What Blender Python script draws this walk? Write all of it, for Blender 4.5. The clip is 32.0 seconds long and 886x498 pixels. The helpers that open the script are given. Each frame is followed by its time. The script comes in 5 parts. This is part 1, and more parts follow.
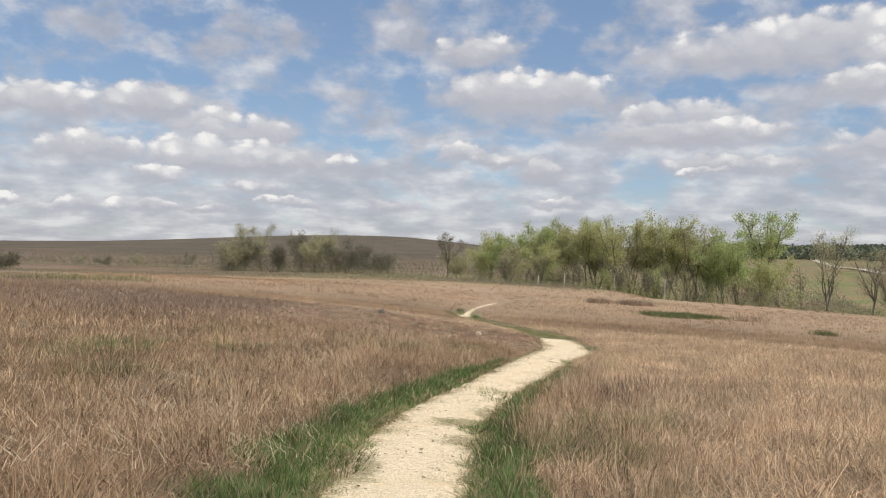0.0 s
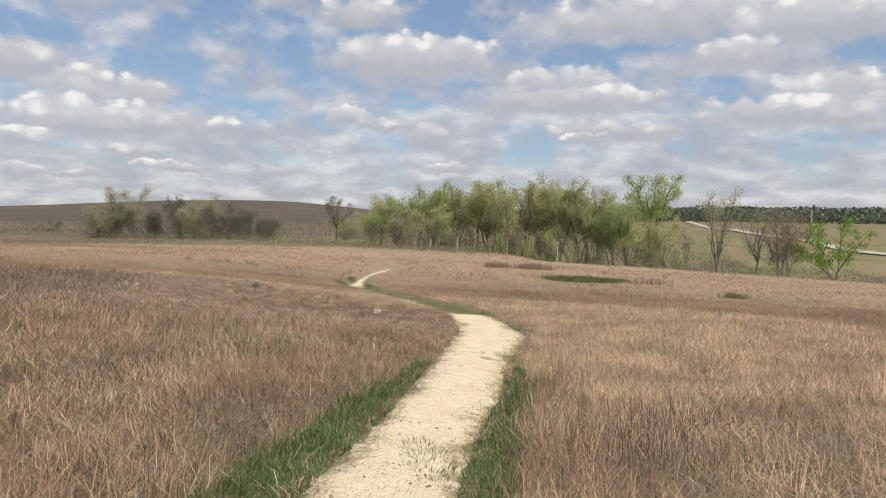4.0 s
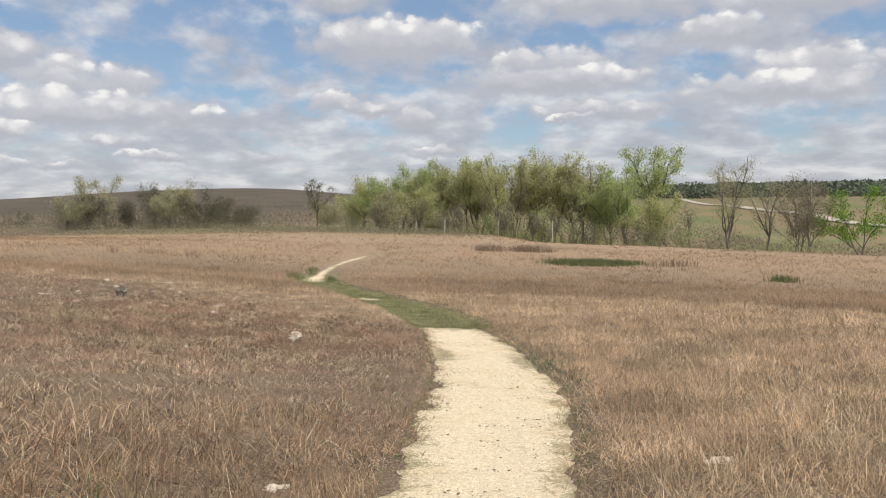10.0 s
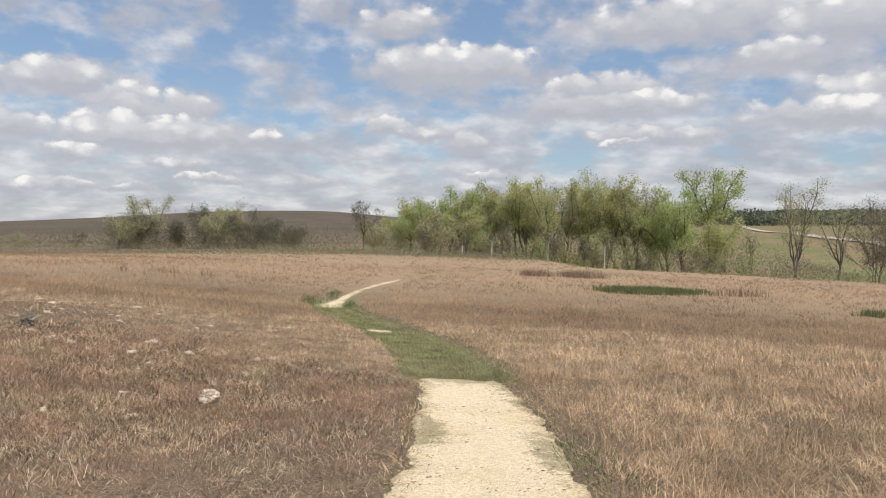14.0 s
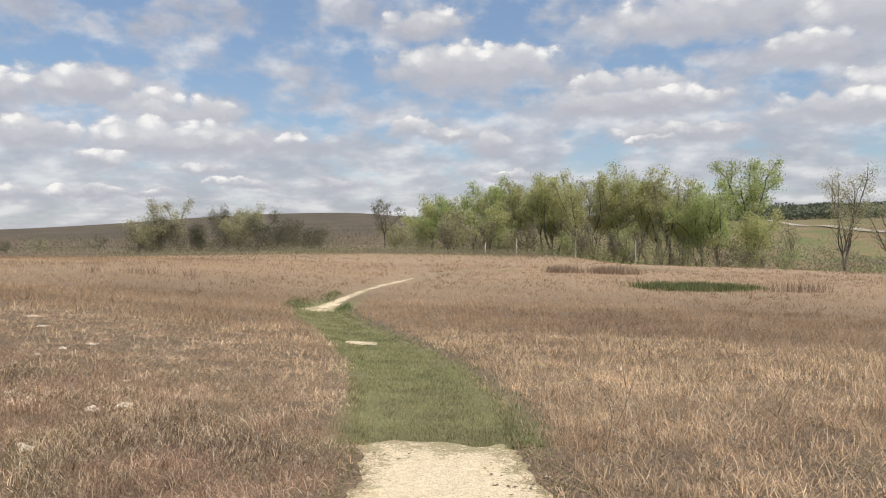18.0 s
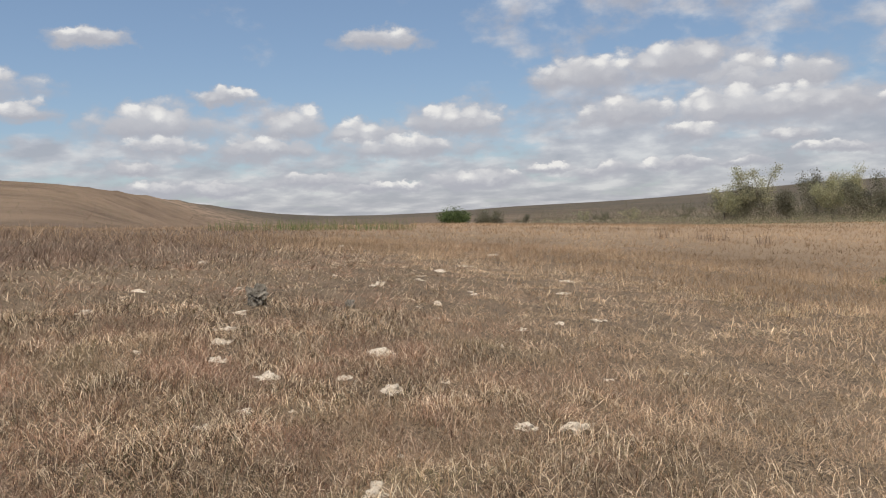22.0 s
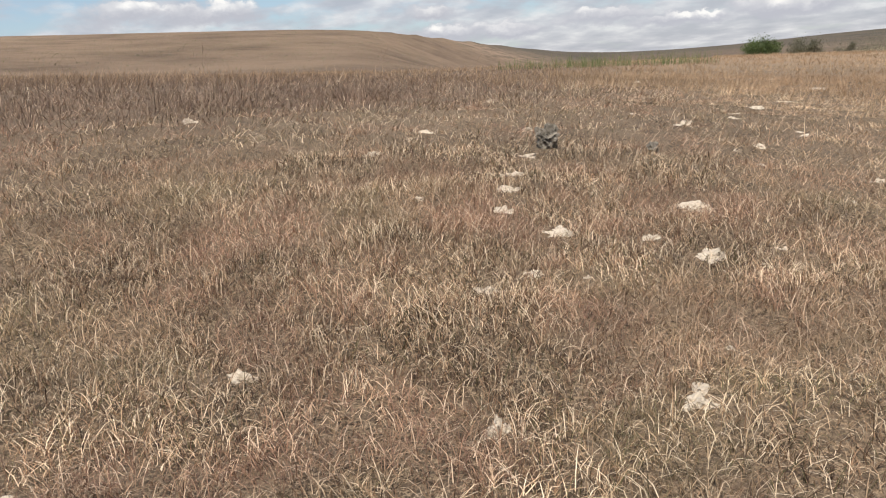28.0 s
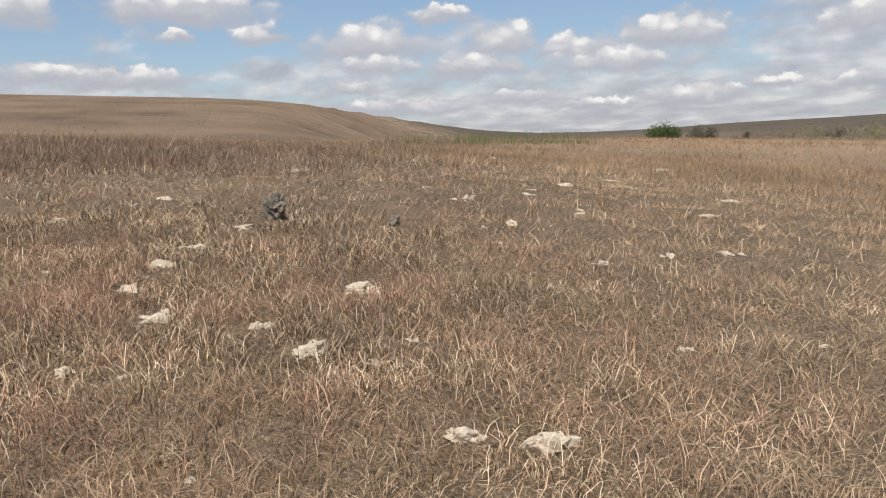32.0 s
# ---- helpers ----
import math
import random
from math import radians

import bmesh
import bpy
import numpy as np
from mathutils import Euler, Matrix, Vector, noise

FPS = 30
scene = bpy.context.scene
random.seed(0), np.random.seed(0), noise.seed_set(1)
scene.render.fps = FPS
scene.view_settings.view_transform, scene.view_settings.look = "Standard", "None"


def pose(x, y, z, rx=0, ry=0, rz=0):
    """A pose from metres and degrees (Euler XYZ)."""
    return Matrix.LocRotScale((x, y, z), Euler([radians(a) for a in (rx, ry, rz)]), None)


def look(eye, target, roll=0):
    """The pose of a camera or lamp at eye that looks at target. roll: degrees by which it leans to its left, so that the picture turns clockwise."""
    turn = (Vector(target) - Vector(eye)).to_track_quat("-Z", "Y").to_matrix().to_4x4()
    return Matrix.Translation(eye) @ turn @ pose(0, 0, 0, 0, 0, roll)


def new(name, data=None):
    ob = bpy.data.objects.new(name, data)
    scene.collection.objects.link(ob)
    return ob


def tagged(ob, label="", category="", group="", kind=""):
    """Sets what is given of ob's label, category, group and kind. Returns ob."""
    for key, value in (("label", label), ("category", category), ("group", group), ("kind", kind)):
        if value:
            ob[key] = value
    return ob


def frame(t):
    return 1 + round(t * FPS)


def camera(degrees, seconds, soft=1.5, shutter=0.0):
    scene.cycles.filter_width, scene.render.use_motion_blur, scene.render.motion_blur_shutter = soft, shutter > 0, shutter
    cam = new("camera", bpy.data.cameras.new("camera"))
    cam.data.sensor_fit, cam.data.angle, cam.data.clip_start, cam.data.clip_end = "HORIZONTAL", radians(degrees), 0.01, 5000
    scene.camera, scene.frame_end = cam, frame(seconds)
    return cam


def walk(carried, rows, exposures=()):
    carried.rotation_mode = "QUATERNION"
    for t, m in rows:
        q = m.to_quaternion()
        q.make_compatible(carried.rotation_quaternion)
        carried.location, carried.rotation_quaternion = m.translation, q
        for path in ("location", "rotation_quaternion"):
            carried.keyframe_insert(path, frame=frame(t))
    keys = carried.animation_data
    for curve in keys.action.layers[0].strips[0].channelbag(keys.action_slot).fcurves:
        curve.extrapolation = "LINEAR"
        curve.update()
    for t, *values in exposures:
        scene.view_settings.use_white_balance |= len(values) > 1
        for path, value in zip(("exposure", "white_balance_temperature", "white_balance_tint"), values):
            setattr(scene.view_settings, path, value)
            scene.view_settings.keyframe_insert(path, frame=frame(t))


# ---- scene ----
EXPOSURES = ((0.0, 0.0), (20.0, 0.05), (21.0, 0.03), (22.0, -0.12), (24.0, -0.05), (25.0, 0.28), (25.5, 0.30), (27.5, 0.20), (28.0, 0.16), (29.0, -0.20), (30.0, 0.0), (31.0, 0.05), (32.0, 0.0))
# ---- camera: seconds, place, heading (clockwise from +y), tilt, lean ----
cam = camera(59.14, 32.0, soft=1.1)
STEPS = [
    (0, -0.001, 0.001, 1.499, 0.06, 0.49, 1.20),
    (0.5, 0.009, 0.820, 1.433, 2.95, -1.44, 0.73),
    (1, -0.046, 1.438, 1.408, 3.12, -1.82, 0.30),
    (1.5, -0.117, 1.970, 1.411, 5.10, -2.64, -0.32),
    (2, -0.161, 2.475, 1.416, 3.87, -2.99, -0.44),
    (2.5, -0.191, 3.012, 1.431, 6.55, -3.39, 0.20),
    (3, -0.151, 3.618, 1.435, 7.15, -3.27, 0.19),
    (3.5, -0.091, 4.340, 1.413, 8.38, -2.49, 0.62),
    (5.5, 0.373, 8.432, 1.112, 7.48, -0.91, 1.49),
    (6, 0.502, 9.242, 1.074, 7.63, -0.16, 1.38),
    (6.5, 0.611, 9.911, 1.057, 7.82, -1.57, 0.64),
    (7, 0.769, 10.596, 1.017, 9.44, -1.95, 0.13),
    (7.5, 0.900, 11.275, 0.971, 8.97, -2.51, -0.37),
    (8, 1.074, 11.854, 0.939, 10.69, -2.52, -1.72),
    (8.5, 1.221, 12.477, 0.954, 9.64, -3.38, -0.98),
    (9, 1.401, 13.068, 0.959, 9.58, -3.87, -1.01),
    (9.5, 1.541, 13.663, 0.939, 8.77, -3.48, 0.26),
    (10, 1.708, 14.262, 0.908, 9.04, -3.18, -0.69),
    (10.5, 1.862, 14.856, 0.859, 8.39, -3.34, 0.22),
    (11, 2.088, 15.167, 0.865, 9.43, -3.45, -0.26),
    (11.5, 2.235, 15.749, 0.837, 7.93, -3.34, -0.59),
    (12, 2.445, 16.303, 0.818, 7.73, -1.82, 0.85),
    (12.5, 2.649, 16.808, 0.761, 5.27, -1.33, 0.75),
    (13, 2.792, 17.336, 0.721, 4.93, -1.91, 1.13),
    (13.5, 2.917, 17.857, 0.666, 5.11, -1.21, 0.28),
    (15.5, 3.352, 20.255, 0.483, 5.40, -2.16, -0.22),
    (16, 3.499, 20.930, 0.409, 3.65, -1.99, -0.41),
    (16.5, 3.627, 21.589, 0.326, 3.53, -1.32, -0.13),
    (17, 3.779, 22.199, 0.266, 4.85, -0.37, 0.74),
    (17.5, 3.863, 22.781, 0.212, 4.65, -0.88, 0.83),
    (18, 3.981, 23.321, 0.184, 3.40, -1.33, -0.93),
    (18.5, 4.046, 23.918, 0.133, 2.29, -0.46, -0.26),
    (19, 4.129, 24.414, 0.107, 0.98, -0.77, -0.70),
    (19.5, 4.185, 24.922, 0.082, 0.61, -0.16, 0.43),
    (20, 4.177, 25.321, 0.060, 1.23, -0.55, 0.34),
    (20.5, 4.112, 25.675, 0.016, -10.29, 0.22, 0.02),
    (21, 3.959, 25.969, -0.010, -21.59, 0.23, 0.14),
    (21.5, 3.818, 26.201, -0.034, -30.63, -1.52, -1.78),
    (22, 3.719, 26.405, -0.061, -37.89, -2.53, -1.88),
    (22.5, 3.567, 26.533, -0.085, -39.69, -4.31, -1.07),
    (23, 3.423, 26.608, -0.111, -41.13, -4.79, -1.18),
    (23.5, 3.268, 26.746, -0.145, -50.98, -8.87, -2.24),
    (24, 3.191, 26.814, -0.154, -59.20, -9.64, -1.52),
    (24.5, 3.049, 26.760, -0.176, -66.70, -13.90, -0.16),
    (25, 2.947, 26.716, -0.218, -73.20, -20.05, 0.11),
    (25.5, 2.901, 26.712, -0.254, -76.76, -24.42, 0.46),
    (27.5, 2.954, 26.858, -0.201, -67.62, -18.99, -2.83),
    (28, 3.040, 26.936, -0.134, -59.45, -13.10, -3.93),
    (28.5, 3.143, 27.067, -0.127, -55.69, -9.53, -2.48),
    (29, 3.208, 27.174, -0.139, -54.38, -9.42, -2.52),
    (29.5, 3.249, 27.293, -0.158, -50.50, -8.98, -3.28),
    (30, 3.274, 27.534, -0.180, -47.15, -9.16, -2.90),
    (30.5, 3.336, 27.800, -0.199, -46.20, -8.57, -2.20),
    (31, 3.393, 28.103, -0.225, -49.62, -8.39, -3.14),
    (31.5, 3.374, 28.366, -0.276, -51.04, -8.60, -3.29),
    (32, 3.349, 28.624, -0.296, -53.20, -8.07, -1.81),
]
walk(cam, [(t, pose(x, y, z, 90 + tilt, 0, -head) @ pose(0, 0, 0, 0, 0, lean)) for t, x, y, z, head, tilt, lean in STEPS],
     exposures=EXPOSURES)

# ---- daylight ----
SUN_AZ, SUN_EL = 140.0, 58.0
world = bpy.data.worlds.new("sky")
scene.world = world
world.use_nodes = True


class Nodes:
    """Short hand to write node trees."""

    def __init__(self, tree):
        self.tree = tree
        tree.nodes.clear()

    def add(self, kind, **settings):
        n = self.tree.nodes.new(kind)
        for key, value in settings.items():
            if key in n.inputs:
                n.inputs[key].default_value = value
        return n

    def link(self, a, b):
        self.tree.links.new(a, b)

    def put(self, value, socket):
        if isinstance(value, bpy.types.NodeSocket):
            self.link(value, socket)
        elif value is not None:
            socket.default_value = value

    def math(self, op, a, b=None, c=None, clamp=False):
        n = self.tree.nodes.new("ShaderNodeMath")
        n.operation, n.use_clamp = op, clamp
        for v, s in zip((a, b, c), n.inputs):
            self.put(v, s)
        return n.outputs[0]

    def vec(self, op, a, b=None):
        n = self.tree.nodes.new("ShaderNodeVectorMath")
        n.operation = op
        for v, s in zip((a, b), n.inputs):
            self.put(v, s)
        return n.outputs["Value"] if op in ("LENGTH", "DOT_PRODUCT") else n.outputs[0]

    def range(self, v, a, b, c=0.0, d=1.0, soft=True):
        n = self.tree.nodes.new("ShaderNodeMapRange")
        n.interpolation_type = "SMOOTHSTEP" if soft else "LINEAR"
        self.put(v, n.inputs[0])
        for i, value in enumerate((a, b, c, d)):
            self.put(value, n.inputs[i + 1])
        return n.outputs[0]

    def noise(self, at, scale, detail=4.0, rough=0.55, colour=False):
        n = self.tree.nodes.new("ShaderNodeTexNoise")
        if at is not None:
            self.link(at, n.inputs["Vector"])
        n.inputs["Scale"].default_value, n.inputs["Detail"].default_value, n.inputs["Roughness"].default_value = scale, detail, rough
        return n.outputs["Color" if colour else "Fac"]

    def mix(self, fac, a, b, how="MIX"):
        n = self.tree.nodes.new("ShaderNodeMix")
        n.data_type, n.blend_type = "RGBA", how
        for v, s in ((fac, n.inputs[0]), (a, n.inputs[6]), (b, n.inputs[7])):
            self.put((*v, 1.0) if isinstance(v, tuple) and len(v) == 3 else v, s)
        return n.outputs[2]

    def ramp(self, fac, *stops):
        n = self.tree.nodes.new("ShaderNodeValToRGB")
        self.put(fac, n.inputs[0])
        while len(n.color_ramp.elements) < len(stops):
            n.color_ramp.elements.new(0.5)
        for e, (p, c) in zip(n.color_ramp.elements, stops):
            e.position, e.color = p, (*c, 1.0)
        return n.outputs[0]

    def place(self, scale=(1, 1, 1), source="Object"):
        t = self.tree.nodes.new("ShaderNodeTexCoord").outputs[source]
        return t if scale == (1, 1, 1) else self.vec("MULTIPLY", t, scale)


# Cumulus banks: bearing, height, half width, half height in degrees
BANKS_AHEAD = (
    (3.7, 11.6, 4.4, 1.6), (8.6, 11.6, 3.7, 1.4), (15.0, 10.1, 2.5, 1.0), (18.4, 9.9, 3.1, 1.1), (16.8, 8.8, 7.9, 1.0), (29.0, 11.5, 3.0, 1.2), (32.9, 8.7, 3.1, 1.2),
    (35.8, 8.8, 3.3, 1.2), (32.2, 7.5, 7.0, 1.1), (-12.7, 8.3, 2.4, 1.1), (-16.1, 8.2, 2.5, 0.9), (-14.1, 6.4, 7.9, 1.2), (-7.9, 6.4, 1.4, 0.7), (1.3, 7.3, 2.0, 0.7),
    (4.1, 7.0, 1.7, 0.6), (7.1, 6.3, 1.9, 0.9), (18.9, 6.6, 2.9, 0.7), (22.8, 6.5, 2.5, 0.5), (27.8, 14.2, 13.7, 1.7), (34.1, 13.3, 6.6, 1.7), (-13.6, 4.6, 1.5, 0.5),
    (-3.7, 3.6, 2.1, 0.5), (-16.6, 2.9, 1.7, 0.4), (8.3, 3.8, 1.5, 0.4), (-10.9, 3.6, 2.9, 0.4), (2.4, 14.6, 2.9, 1.2), (18.1, 6.1, 1.7, 0.3),
)
BANKS_LEFT = (
    (-57.5, 6.6, 4.6, 1.4), (-57.2, 5.1, 2.5, 0.7), (-59.1, 3.6, 1.6, 0.5), (-52.8, 8.6, 2.1, 0.6), (-48.5, 6.5, 2.6, 1.3), (-50.2, 4.9, 3.7, 0.9), (-36.7, 6.5, 3.3, 1.3),
    (-43.2, 5.8, 2.9, 1.1), (-40.4, 4.8, 5.0, 0.8), (-41.9, 12.6, 2.9, 0.8), (-61.6, 12.2, 2.5, 0.7), (-27.2, 9.4, 3.3, 1.2), (-20.9, 10.0, 4.1, 1.2), (-16.7, 8.7, 2.5, 1.2),
    (-24.1, 6.6, 3.7, 1.0), (-17.3, 6.7, 4.6, 1.1), (-19.9, 5.1, 1.7, 0.7), (-58.1, 2.2, 2.5, 0.6), (-53.8, 2.2, 2.5, 0.5), (-47.0, 2.6, 3.3, 0.6), (-35.5, 2.4, 3.7, 0.7),
    (-26.0, 2.8, 2.5, 0.6), (-29.9, 3.1, 1.7, 0.4), (-42.1, 2.1, 3.7, 0.4), (-21.1, 3.0, 2.9, 0.5), (-70.4, 9.0, 5.2, 1.2), (-80.6, 8.7, 2.1, 1.2), (-65.8, 7.4, 1.7, 0.8),
    (-79.6, 4.7, 2.5, 0.8), (-74.0, 4.5, 3.7, 0.7), (-71.2, 7.2, 1.2, 0.5),
)
w = Nodes(world.node_tree)
sky = w.add("ShaderNodeTexSky")
sky.sky_type, sky.sun_disc = "NISHITA", False
sky.sun_elevation, sky.sun_rotation = radians(SUN_EL), radians(SUN_AZ)
sky.air_density, sky.dust_density, sky.ozone_density = 1.0, 0.6, 1.5
way = w.place(source="Generated")
parts = w.add("ShaderNodeSeparateXYZ")
w.link(way, parts.inputs[0])
az = w.math("MULTIPLY", w.math("ARCTAN2", parts.outputs[0], parts.outputs[1]), 57.29578)
el = w.math("MULTIPLY", w.math("ARCSINE", parts.outputs[2]), 57.29578)
angle = w.add("ShaderNodeCombineXYZ")
w.link(az, angle.inputs[0]), w.link(el, angle.inputs[1])
# ragged edges: broad billows and fine curls
stretched = w.vec("MULTIPLY", angle.outputs[0], (0.7, 1.0, 1.0))
curl = w.vec("SUBTRACT", w.noise(stretched, 0.8, 6.0, 0.6, True), (0.5, 0.5, 0.5))
bent = w.vec("ADD", angle.outputs[0], w.vec("MULTIPLY", curl, (3.0, 1.9, 0)))
puff = w.noise(stretched, 0.9, 7.0, 0.6)
billow = w.add("ShaderNodeTexVoronoi", Scale=0.9)
w.link(w.vec("ADD", stretched, w.vec("MULTIPLY", curl, (1.2, 1.2, 0))), billow.inputs["Vector"])
round_top = w.math("MULTIPLY", w.math("SUBTRACT", billow.outputs["Distance"], 0.45), 0.9)
fluff = w.math("ADD", round_top, w.math("MULTIPLY", w.math("SUBTRACT", puff, 0.5), 1.3))
body, lit = None, None
for a, e, hw, hh in BANKS_AHEAD + BANKS_LEFT:
    spot = (a, e, 0)
    if body is not None:
        chain = w.add("ShaderNodeCombineXYZ", Y=e)
        w.link(w.math("MULTIPLY_ADD", body, 1e-5, a), chain.inputs[0])
        spot = chain.outputs[0]
    off = w.vec("MULTIPLY", w.vec("SUBTRACT", bent, spot), (0.95 / hw, 0.80 / hh, 0))
    split = w.add("ShaderNodeSeparateXYZ")
    w.link(off, split.inputs[0])
    # flat undersides: heights below the middle count more
    v = w.math("MINIMUM", split.outputs[1], w.math("MULTIPLY", split.outputs[1], 1.5))
    q = w.math("ADD", w.math("MULTIPLY", split.outputs[0], split.outputs[0]), w.math("MULTIPLY", v, v))
    m = w.range(w.math("ADD", q, fluff), w.range(v, -1.0, 0.6, 2.3, 1.5), w.range(v, -1.0, 0.6, 0.0, 0.5))
    up = w.math("MULTIPLY", m, w.range(v, -0.6, 0.75, 0.0, 1.0))
    body = m if body is None else w.math("MAXIMUM", body, m)
    lit = up if lit is None else w.math("MAXIMUM", lit, up)
# thin broken deck, flattening towards the horizon and opening to the west
low_el = w.math("MAXIMUM", el, 0.0)
flat_el = w.math("ADD", w.math("MULTIPLY", w.math("LOGARITHM", w.math("ADD", low_el, 1.2), 2.718), 3.2), w.math("MULTIPLY", low_el, 0.36))
deck_at = w.add("ShaderNodeCombineXYZ")
w.link(w.math("MULTIPLY", az, 0.36), deck_at.inputs[0])
w.link(flat_el, deck_at.inputs[1])
deck_n = w.noise(deck_at.outputs[0], 0.46, 7.0, 0.55)
open_west = w.math("MULTIPLY", w.range(az, -26.0, -42.0, 0.0, 0.20), w.range(el, 2.0, 7.0))
deck = w.range(w.math("SUBTRACT", deck_n, open_west), w.range(el, 0.0, 14.0, 0.26, 0.43), w.range(el, 0.0, 14.0, 0.46, 0.64))
deck_tone = w.noise(w.vec("ADD", deck_at.outputs[0], (9.0, 4.0, 2.0)), 0.9, 5.0, 0.52)
deck_colour = w.ramp(deck_tone, (0.36, (0.50, 0.51, 0.57)), (0.5, (0.62, 0.62, 0.67)), (0.66, (0.86, 0.85, 0.86)))
bank_tone = w.math("MULTIPLY", lit, w.range(round_top, 0.2, -0.35, 0.62, 1.12), clamp=True)
bank_colour = w.ramp(bank_tone, (0.05, (0.55, 0.56, 0.62)), (0.45, (0.66, 0.665, 0.71)), (0.74, (0.84, 0.835, 0.85)), (0.98, (1.06, 1.04, 1.01)))
clear = w.add("ShaderNodeBackground", Strength=0.097)
w.link(w.mix(0.25, sky.outputs[0], (3.5, 5.2, 8.2)), clear.inputs[0])
veil = w.add("ShaderNodeBackground", Strength=0.87)
w.link(deck_colour, veil.inputs[0])
bank = w.add("ShaderNodeBackground", Strength=0.86)
w.link(bank_colour, bank.inputs[0])
one, two = w.add("ShaderNodeMixShader"), w.add("ShaderNodeMixShader")
w.link(w.math("MULTIPLY", deck, 0.8), one.inputs[0])
w.link(clear.outputs[0], one.inputs[1]), w.link(veil.outputs[0], one.inputs[2])
w.link(w.math("MULTIPLY", body, 0.95), two.inputs[0])
w.link(one.outputs[0], two.inputs[1]), w.link(bank.outputs[0], two.inputs[2])
w.link(two.outputs[0], w.add("ShaderNodeOutputWorld").inputs[0])

sun = new("sun", bpy.data.lights.new("sun", "SUN"))
sun.data.energy, sun.data.angle, sun.data.color = 4.4, radians(0.6), (1.0, 0.95, 0.87)
sa, se = radians(SUN_AZ), radians(SUN_EL)
sun.matrix_world = look((0, 0, 0), (-math.sin(sa) * math.cos(se), -math.cos(sa) * math.cos(se), -math.sin(se)))
sun.location = (20, 30, 60)


# ---- materials ----
def material(name, rough=0.85):
    m = bpy.data.materials.new(name)
    m.use_nodes = True
    n = Nodes(m.node_tree)
    out = n.add("ShaderNodeOutputMaterial")
    skin = n.add("ShaderNodeBsdfPrincipled", Roughness=rough)
    skin.inputs["Specular IOR Level"].default_value = 0.25
    n.link(skin.outputs[0], out.inputs[0])
    n.skin, n.out = skin, out
    return m, n


def bump(n, height, strength, distance):
    b = n.add("ShaderNodeBump", Strength=strength, Distance=distance)
    n.link(height, b.inputs["Height"])
    n.link(b.outputs[0], n.skin.inputs["Normal"])


def blade_material(name, colours, tint, see_through=0.3, tint_scale=0.35, tint_amount=0.6, spots=1.7, bleached=None, mottle=0.3, paler=None, warm=None, olive=None):
    """Grass: a colour for each blade, a broad tint by place, light through the blade."""
    m, n = material(name, 0.75)
    at = n.place()
    each = n.add("ShaderNodeNewGeometry").outputs["Random Per Island"]
    c = n.ramp(each, *((i / len(colours), k) for i, k in enumerate(colours)))
    c.node.color_ramp.interpolation = "CONSTANT"
    c = n.mix(n.math("MULTIPLY", n.range(n.noise(at, tint_scale, 3.0), 0.42, 0.62), tint_amount), c, n.mix(0.75, c, tint))
    if bleached:
        c = n.mix(n.range(n.noise(n.vec("ADD", at, (31.0, 7.0, 0.0)), 0.55, 4.0, 0.6), 0.52, 0.66, 0.0, 0.65), c, n.mix(0.6, c, (0.22, 0.21, 0.10)))
        x = n.add("ShaderNodeSeparateXYZ")
        n.link(at, x.inputs[0])
        side = n.math("ADD", n.math("SUBTRACT", x.outputs[0], n.math("MULTIPLY", x.outputs[1], 0.12)), n.math("ADD", n.math("MULTIPLY", n.noise(at, 0.3, 3.0), 2.0), n.range(x.outputs[1], 29.0, 34.0, 0.0, 5.0)))
        c = n.mix(n.math("MULTIPLY", n.range(side, 0.4, 3.2), 0.85), n.mix(0.22, c, (0.20, 0.13, 0.08)), n.mix(0.30, c, bleached))
    if olive:
        c = n.mix(n.range(n.noise(n.vec("ADD", at, (13.0, 41.0, 0.0)), 0.8, 5.0, 0.6), 0.50, 0.64, 0.0, 0.5), c, n.mix(0.6, c, olive))
    # blades mix towards a lighter straw colour beyond a slanting line in plan
    if paler:
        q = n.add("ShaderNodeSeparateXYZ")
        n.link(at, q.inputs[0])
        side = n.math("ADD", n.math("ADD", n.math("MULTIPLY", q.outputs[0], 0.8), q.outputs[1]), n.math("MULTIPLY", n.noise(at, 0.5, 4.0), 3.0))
        c = n.mix(n.range(side, 32.0, 36.0, 0.0, 0.6), c, n.mix(0.65, c, paler))
    broad = n.range(n.noise(at, spots, 4.0, 0.6), 0.3, 0.7, 1.0 - mottle, 1.0 + mottle)
    c = n.mix(1.0, c, broad, "MULTIPLY")
    if warm:
        c = n.mix(1.0, c, warm, "MULTIPLY")
    n.link(c, n.skin.inputs["Base Color"])
    t = n.add("ShaderNodeBsdfTranslucent")
    n.link(c, t.inputs[0])
    both = n.add("ShaderNodeMixShader")
    both.inputs[0].default_value = see_through
    n.link(n.skin.outputs[0], both.inputs[1]), n.link(t.outputs[0], both.inputs[2])
    n.link(both.outputs[0], n.out.inputs[0])
    return m


